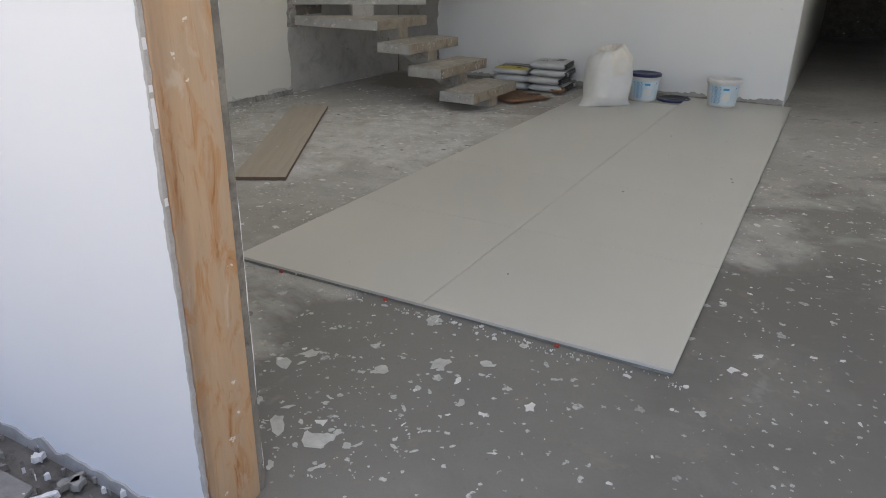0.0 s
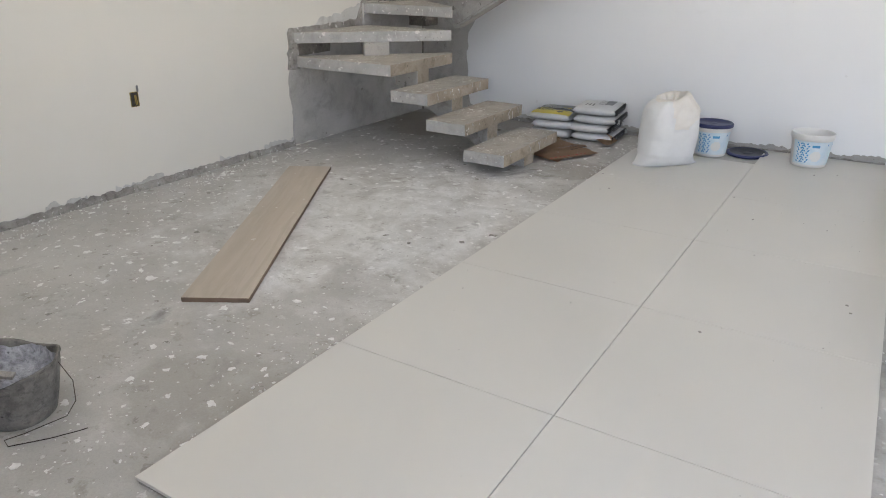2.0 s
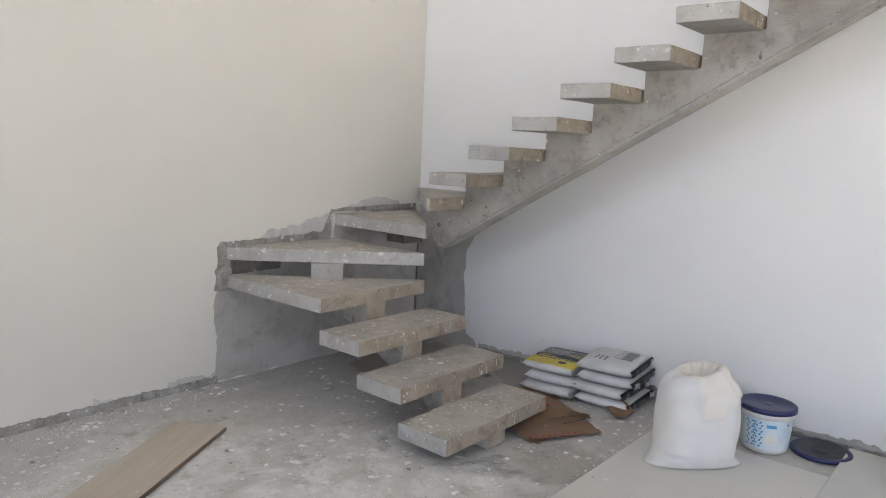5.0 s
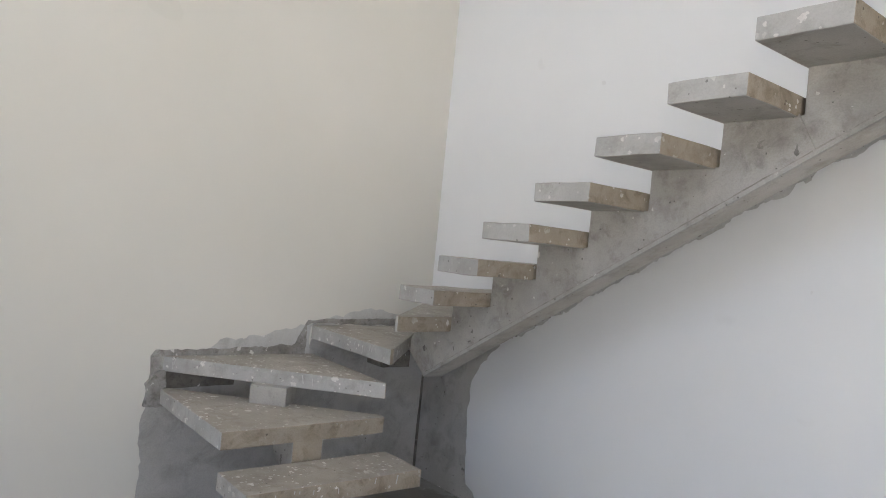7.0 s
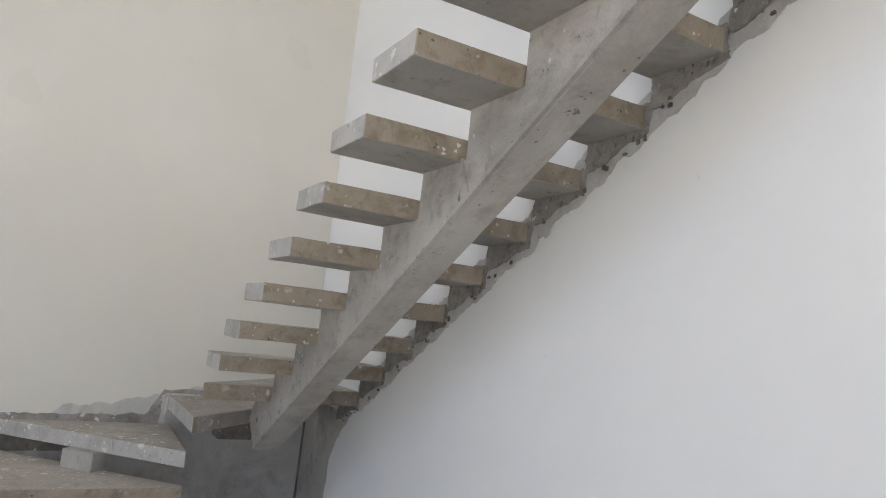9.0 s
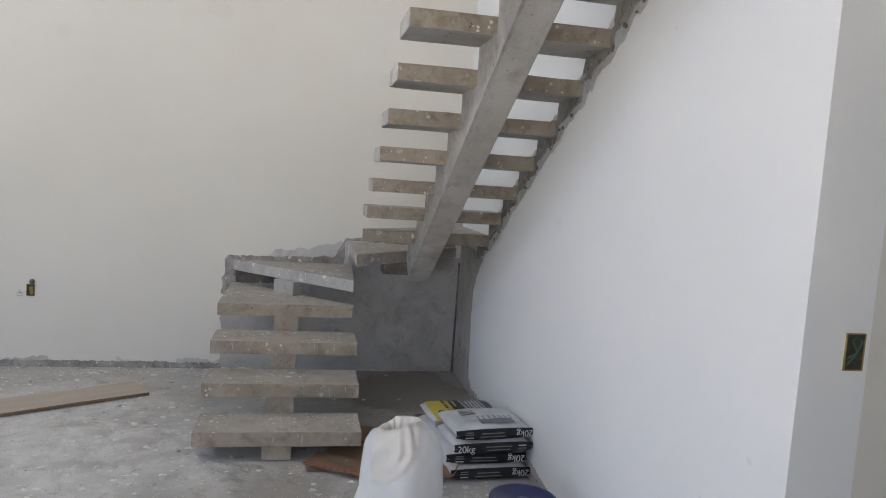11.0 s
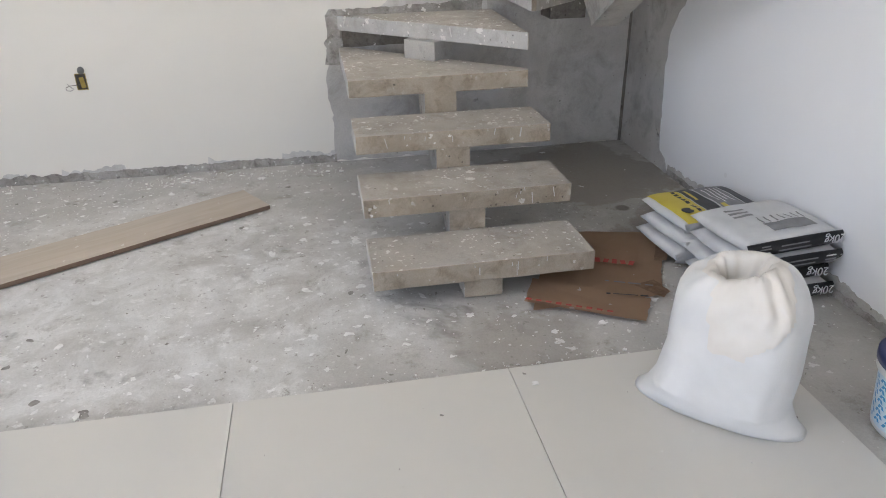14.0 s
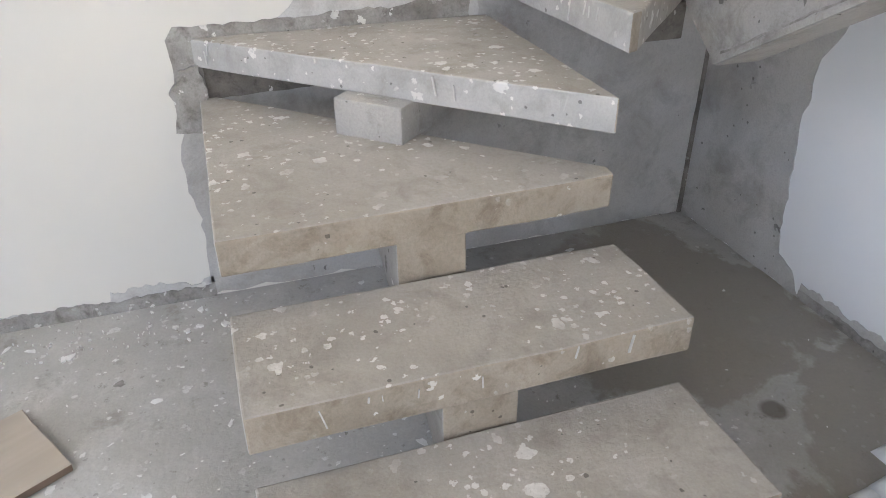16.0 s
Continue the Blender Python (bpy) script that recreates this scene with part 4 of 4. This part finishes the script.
lid = lathe_bm([(0.001, 0.010), (0.04, 0.010), (0.043, 0.007), (0.046, 0.010), (0.125, 0.010), (0.131, 0.020), (0.148, 0.020), (0.153, 0.014), (0.153, 0.0), (0.149, 0.0), (0.147, 0.012)], 56)
for f in lid.faces:
    f.material_index = 1 if f.calc_center_median().xy.length > 0.134 else 0
tagged(mesh_ob("bucket_lid", move_bm(lid, pose(-1.352, 7.285, 0.006, 1.0, -0.5, 0)), [BLACK_LID, NAVY], True), "dusty black plastic bucket lid lying on the floor", "bucket lid")

# cardboard
card = tagged(empty("cardboard_sheet", (-2.78, 6.62, 0)), "flattened torn brown cardboard box with red print", "cardboard")
CC = Vector((2.78, -6.62, 0))


def sheet_bm(corners, z, lift, seed, thick=0.005):
    g = bmesh.new()
    n = 20
    a, b, c, d = [Vector((*p, 0)) for p in corners]
    vs = []
    for i in range(n + 1):
        row = []
        for j in range(n + 1):
            u, v = i / n, j / n
            p = a.lerp(b, u).lerp(d.lerp(c, u), v)
            if i in (0, n) or j in (0, n):
                p += noise.noise_vector(p * 30) * 0.006
            p.z = z + lift * (u * u * 0.4 + v * v * 0.2) + abs(noise.noise(Vector((p.x * 6, p.y * 6, seed)))) * lift * 0.5
            row.append(g.verts.new(p))
        vs.append(row)
    for i in range(n):
        for j in range(n):
            g.faces.new((vs[i][j], vs[i + 1][j], vs[i + 1][j + 1], vs[i][j + 1]))
    bmesh.ops.solidify(g, geom=g.faces[:], thickness=thick)
    return move_bm(g, Matrix.Translation(CC))


part("back_panel", sheet_bm([(-2.50, 6.24), (-2.50, 6.775), (-3.045, 7.04), (-3.19, 6.52)], 0.007, 0.010, 1.0), CARD, card)
part("front_flap", sheet_bm([(-2.32, 6.625), (-2.462, 6.712), (-2.722, 6.305), (-2.553, 6.220)], 0.016, 0.014, 2.0), CARD, card)
part("torn_flap", sheet_bm([(-2.60, 6.70), (-2.47, 6.765), (-2.505, 6.815), (-2.62, 6.80)], 0.012, 0.014, 3.0), CARD_EDGE, card)
part("torn_flap", sheet_bm([(-2.78, 6.875), (-2.76, 6.925), (-3.03, 7.055), (-3.045, 7.02)], 0.013, 0.016, 5.0), CARD_EDGE, card)


def card_bar(x, y, z, turn, length, wide, mat):
    part("print_mark", move_bm(box_bm(-wide / 2, wide / 2, -length / 2, length / 2, -0.0008, 0.0008), Matrix.Translation(CC) @ pose(x, y, z, 0, 0, turn)), mat, card)


# a word in red blocks on the panel, two lines of small black print, a red printed edge on the flap
for q in range(7):
    u = q / 6
    card_bar(-2.855 + 0.092 * u, 6.565 + 0.196 * u, 0.024, -25 + 9 * (q % 3 - 1), 0.021, 0.032 if q % 2 else 0.038, RED_PRINT)
for q, (u, ln) in enumerate(((0.0, 0.016), (0.28, 0.045), (0.62, 0.05), (0.95, 0.030))):
    card_bar(-2.520 + 0.05 * u, 6.556 + 0.137 * u, 0.034, -20, ln, 0.009 if q in (0, 3) else 0.004, BLACK)
    card_bar(-2.640 + 0.075 * u, 6.60 + 0.16 * u, 0.022, -25, ln, 0.007, PRINT_GREY)
for q in range(9):
    u = q / 8
    card_bar(-2.548 + 0.155 * u, 6.236 + 0.275 * u, 0.0325, -29, 0.022, 0.010 if q % 3 else 0.015, RED_PRINT)
scrap = tagged(mesh_ob("cardboard_scrap", move_bm(sheet_bm([(-2.36, 6.90), (-2.30, 7.0), (-2.42, 7.06), (-2.47, 6.95)], 0.012, 0.09, 6.0), Matrix.Translation(-CC)), CARD), "torn brown cardboard scrap leaning by the bags", "cardboard")

# the board
plank = tagged(empty("wooden_board", (-3.38, 4.195, 0.0)), "long dusty pale wooden board lying on the screed", "wooden board")
plank.rotation_euler = (0, 0, math.atan2(5.164 - 3.353, -3.79 + 2.709) - math.pi / 2)
g = worn(box_bm(-0.149, 0.149, -1.063, 1.063, 0.0, 0.023), 0.002, 8, 0.0025)
g.normal_update()
# side faces: sawn edge with the board's side shade put into the colour
for f in g.faces:
    if abs(f.normal.z) < 0.6:
        f.material_index = 1
part("plank", g, [mat_wood("board_wood", (0.41, 0.35, 0.28), (0.48, 0.42, 0.345), (0.33, 0.28, 0.225), 0.75, (16, 1.4, 16)), mat_wood("sawn_edge_with_shade", (0.14, 0.095, 0.065), (0.20, 0.14, 0.10), (0.09, 0.06, 0.04), 0.8, (16, 1.4, 16))], plank)

# rubber bucket of mortar with wire handle and a wooden stick
rub = tagged(empty("rubber_bucket", (-2.735, 2.385, 0)), "mortar-caked black rubber bucket with a wire handle", "bucket")
g = lathe_bm([(0.001, 0.0), (0.098, 0.0), (0.106, 0.008), (0.122, 0.07), (0.142, 0.16), (0.152, 0.195), (0.157, 0.20), (0.153, 0.204), (0.145, 0.196), (0.134, 0.15), (0.118, 0.09), (0.08, 0.07), (0.001, 0.065)], 48)
for v in g.verts:
    w = min(1, v.co.z / 0.2)
    v.co.x *= 1 + 0.09 * w * w
    v.co.y *= 1 - 0.07 * w * w
    v.co += noise.noise_vector(v.co * 18) * 0.010 * w
    v.co.z += 0.018 * w * w * math.sin(2 * math.atan2(v.co.y, v.co.x) + 0.8)
part("bucket_body", g, RUBBER, rub, "", True)
g = lathe_bm([(0.001, 0.11), (0.03, 0.112), (0.06, 0.118), (0.08, 0.12), (0.10, 0.13), (0.12, 0.15), (0.138, 0.185)], 56)
for v in g.verts:
    v.co.x, v.co.y = v.co.x * 1.05, v.co.y * 0.95
    v.co += noise.noise_vector(v.co * 26) * 0.018 + noise.noise_vector(v.co * 60) * 0.007
part("mortar_residue", g, RESIDUE, rub, "pale dried mortar inside the bucket", True)
part("wire_handle", tube_bm([(0.12, 0.09, 0.19), (0.165, 0.10, 0.13), (0.185, 0.085, 0.07), (0.18, 0.05, 0.03), (0.12, -0.06, 0.006), (0.10, -0.11, 0.005), (0.14, -0.12, 0.005), (0.21, -0.03, 0.006), (0.26, 0.04, 0.012), (0.28, 0.055, 0.02)], 0.0016, 6), WIRE, rub, "bent rusty wire handle", True)
stick = tagged(mesh_ob("mixing_stick", move_bm(worn(box_bm(-0.30, 0.30, -0.016, 0.016, -0.006, 0.006), 0.002, 4, 0.001), pose(-2.935, 2.185, 0.205, 0, 10, 42)), MORTAR), "mortar-crusted wooden stick resting in the bucket", "stick")

# old wooden pole lying by the door
pole = tagged(empty("wooden_pole", (-2.235, 1.90, 0)), "old round wooden pole with a nailed wood scrap", "wooden pole")
d0, d1 = Vector((-0.95, 0.12, 0.036)), Vector((0.285, -0.005, 0.036))
pts = [d0.lerp(d1, i / 14) + Vector((0, noise.noise(Vector((i * 0.5, 3, 0))) * 0.008, noise.noise(Vector((i * 0.4, 7, 0))) * 0.004)) for i in range(15)]
g = tube_bm(pts, 0.037, 20, 0.9)
part("log", g, LOG, pole, "", True)
part("wood_scrap", move_bm(worn(box_bm(-0.05, 0.05, -0.006, 0.006, 0, 0.035), 0.001, 2, 0.002), pose(0.10, 0.05, 0.06, 12, 0, -8)), LOG, pole)
part("nail", tube_bm([(0.11, 0.055, 0.08), (0.135, 0.095, 0.10)], 0.0015, 6), WIRE, pole, "bent nail")

# wall boxes
def wall_box(name, m, label, w=0.05, h=0.095):
    ob = tagged(empty(name), label, "electrical box")
    ob.matrix_world = m
    outer = bmesh.new()
    for b in ((-w / 2 - 0.003, -w / 2, -h / 2 - 0.003, h / 2 + 0.003), (w / 2, w / 2 + 0.003, -h / 2 - 0.003, h / 2 + 0.003), (-w / 2, w / 2, h / 2, h / 2 + 0.003), (-w / 2, w / 2, -h / 2 - 0.003, -h / 2)):
        t = box_bm(b[0], b[1], b[2], b[3], -0.01, 0.0045)
        me = bpy.data.meshes.new("tmp")
        t.to_mesh(me)
        t.free()
        outer.from_mesh(me)
        bpy.data.meshes.remove(me)
    part("box_rim", outer, BOX_YELLOW, ob)
    part("recess", box_bm(-w / 2, w / 2, -h / 2, h / 2, -0.008, 0.0025), HOLE, ob, "dark inside of the box")
    return ob


west_box = wall_box("electrical_box", pose(XL, 4.19, 0.578, 90, 0, 90), "yellow electrical box in the cream wall with loose wires", 0.052, 0.085)
part("conduit_end", move_bm(lathe_bm([(0.001, 0.0), (0.019, 0.0), (0.021, 0.004), (0.019, 0.009), (0.001, 0.010)], 18), pose(0.012, 0.066, 0.018, 0, 48, 0)), mat_simple("grey_conduit", (0.12, 0.12, 0.12), (0.2, 0.2, 0.2)), west_box, "grey conduit end above the box", True)
part("loose_wire", tube_bm([(0.0, -0.01, 0.002), (-0.02, -0.012, 0.03), (-0.045, -0.008, 0.06), (-0.062, -0.012, 0.085), (-0.06, -0.026, 0.09), (-0.045, -0.034, 0.075), (-0.03, -0.028, 0.06), (-0.04, -0.012, 0.075), (-0.05, 0.012, 0.09)], 0.0014, 6), WIRE, west_box, "", True)
part("yellow_flap", move_bm(box_bm(-0.012, 0.012, -0.03, 0.03, 0, 0.002), pose(0.006, -0.004, 0.006, 0, 24, 6)), BOX_YELLOW, west_box)
east_box = wall_box("electrical_box", pose(XE, 7.606, 1.203, 90, 0, 90), "yellow electrical box with green wires in the passage wall", 0.052, 0.094)
for q in range(2):
    part("loose_wire", tube_bm([(-0.02, -0.035 + 0.02 * q, 0.003), (0.0, 0.0, 0.012), (0.018 - 0.03 * q, 0.03, 0.006), (0.0, 0.04, 0.003)], 0.0022, 6), GREEN_WIRE, east_box, "green cable", True)

# ---- crumbs and flakes ----
def flakes(name, count, area, size, zz, mat, seed, label, avoid=None, thick=0.0016):
    rnd = random.Random(seed)
    verts, faces = [], []
    made = 0
    while made < count:
        x, y = rnd.uniform(area[0], area[1]), rnd.uniform(area[2], area[3])
        if count > 8 and noise.noise(Vector((x * 1.1, y * 1.1, seed))) < rnd.uniform(-0.6, 0.35) or (avoid and avoid(x, y)):
            continue
        made += 1
        s = size * (0.22 + 1.7 * rnd.random() ** 6)
        n = rnd.randint(7, 12)
        a0, sq = rnd.uniform(0, 6.28), rnd.uniform(0.25, 0.95)
        base = len(verts)
        for k in range(n):
            t = 6.283 * k / n
            r = s * rnd.choice((0.5, 0.8, 0.95, 1.1, 1.25)) * rnd.uniform(0.8, 1.1)
            px, py = r * math.cos(t), r * math.sin(t) * sq
            wx, wy = x + px * math.cos(a0) - py * math.sin(a0), y + px * math.sin(a0) + py * math.cos(a0)
            verts.append((wx, wy, zz + thick + (floor_z(wx, wy) if zz == 0.0 else 0.0)))
        for k in range(n):
            vx, vy, vz = verts[base + k]
            verts.append((x + (vx - x) * 1.08, y + (vy - y) * 1.08, vz - thick - 0.004))
        faces.append(tuple(range(base, base + n)))
        for k in range(n):
            faces.append((base + k, base + n + k, base + n + (k + 1) % n, base + (k + 1) % n))
    me = bpy.data.meshes.new(name)
    me.from_pydata(verts, [], faces)
    me.materials.append(mat)
    return tagged(new(name, me), label, name.replace("_", " "), "", "stuff")


def on_tile(x, y):
    sparse = x > -1.7 and y < 2.5 and int(x * 9770 + y * 13130) % 20 < 17
    if x < -2.9 and y > 6.45 and int(x * 8770 + y * 15130) % 10 < 9:
        return True
    return sparse or x > -0.3 and int(x * 9770 + y * 13130) % 10 < 5 or (COLS[0] - 0.02 < x < COLS[2] + 0.02 and y > ROW0 - 0.02)


flakes("paint_flakes", 3400, (-4.45, 1.5, 1.5, 7.4), 0.0125, 0.0, FLAKE, 3, "white dried paint flakes and drips on the screed", on_tile)
flakes("paint_flakes", 260, (-1.6, -0.85, 1.45, 2.2), 0.011, 0.0, FLAKE_DUSTY, 5, "white paint flakes crowded by the doorway", on_tile)
for q, (fx, fy, fs) in enumerate(((-1.26, 1.57, 0.05), (-1.08, 1.61, 0.042), (-1.45, 1.86, 0.03), (-1.39, 1.94, 0.034), (-1.16, 1.955, 0.022), (-1.01, 2.085, 0.026), (-1.415, 2.115, 0.022), (-1.15, 2.31, 0.024))):
    flakes("paint_flakes", 4, (fx - fs * 0.8, fx + fs * 0.8, fy - fs * 0.8, fy + fs * 0.8), fs, 0.0, FLAKE_DUSTY, 60 + q, "trodden white paint patch by the doorway", None, 0.001)
flakes("paint_flakes", 26, (-4.3, -2.3, 2.6, 5.4), 0.034, 0.0, FLAKE, 7, "larger white paint splashes on the screed", on_tile, 0.001)
flakes("mortar_spots", 420, (-4.45, 1.5, 1.5, 7.4), 0.011, 0.0, DEBRIS, 31, "dark mortar spots and grit on the screed", on_tile, 0.0012)
flakes("tile_crumbs", 55, (-2.1, -0.4, 2.5, 7.0), 0.005, 0.02, DEBRIS, 8, "small crumbs of dirt on the tiles", None, 0.003)
flakes("mortar_crumbs", 420, (-4.48, -4.28, 1.6, 5.6), 0.009, 0.0, FLAKE, 9, "paint and mortar crumbs along the wall foot", None, 0.006)
flakes("mortar_crumbs", 160, (-2.21, -2.14, 2.4, 7.0), 0.006, 0.0, FLAKE, 10, "pale crumbs of mortar along the tile edge", None, 0.004)
flakes("mortar_crumbs", 150, (-1.6, -0.3, 2.31, 2.37), 0.006, 0.0, FLAKE, 12, "pale crumbs of mortar along the front tile edge", None, 0.004)
flakes("rubble", 900, (-3.2, -0.6, 0.6, 1.24), 0.018, -0.01, DEBRIS, 14, "broken mortar rubble outside the wall", None, 0.012)
flakes("rubble", 260, (-3.2, -0.6, 0.6, 1.24), 0.016, -0.005, FLAKE, 15, "white plaster crumbs outside the wall", None, 0.012)
tagged(mesh_ob("broken_tile", move_bm(worn(prism_bm([(-0.22, -0.2), (0.13, -0.2), (0.16, 0.05), (0.02, 0.12), (-0.2, 0.1)], 0, 0.012), 0.001, 2, 0.002), pose(-1.66, 0.98, 0.012, 3, 2, 30)), TILE_BED), "broken grey tile slab lying in the rubble", "broken tile")
flakes("tile_scraps", 14, (-2.1, -0.5, 5.6, 6.9), 0.012, 0.02, FLAKE, 21, "pale scraps of paint lying on the tiles", None, 0.002)
for xx, turn in ((-1.887, 12), (-1.392, -8), (-0.72, 5)):
    clip = box_bm(-0.008, 0.008, -0.005, 0.005, 0, 0.008)
    tagged(mesh_ob("tile_spacer", move_bm(worn(clip, 0.001, 1, 0.0005), pose(xx, 2.366, 0.001, 0, 0, turn)), RED_PRINT), "small red plastic spacer at the tile edge", "tile spacer", "red tile spacers")
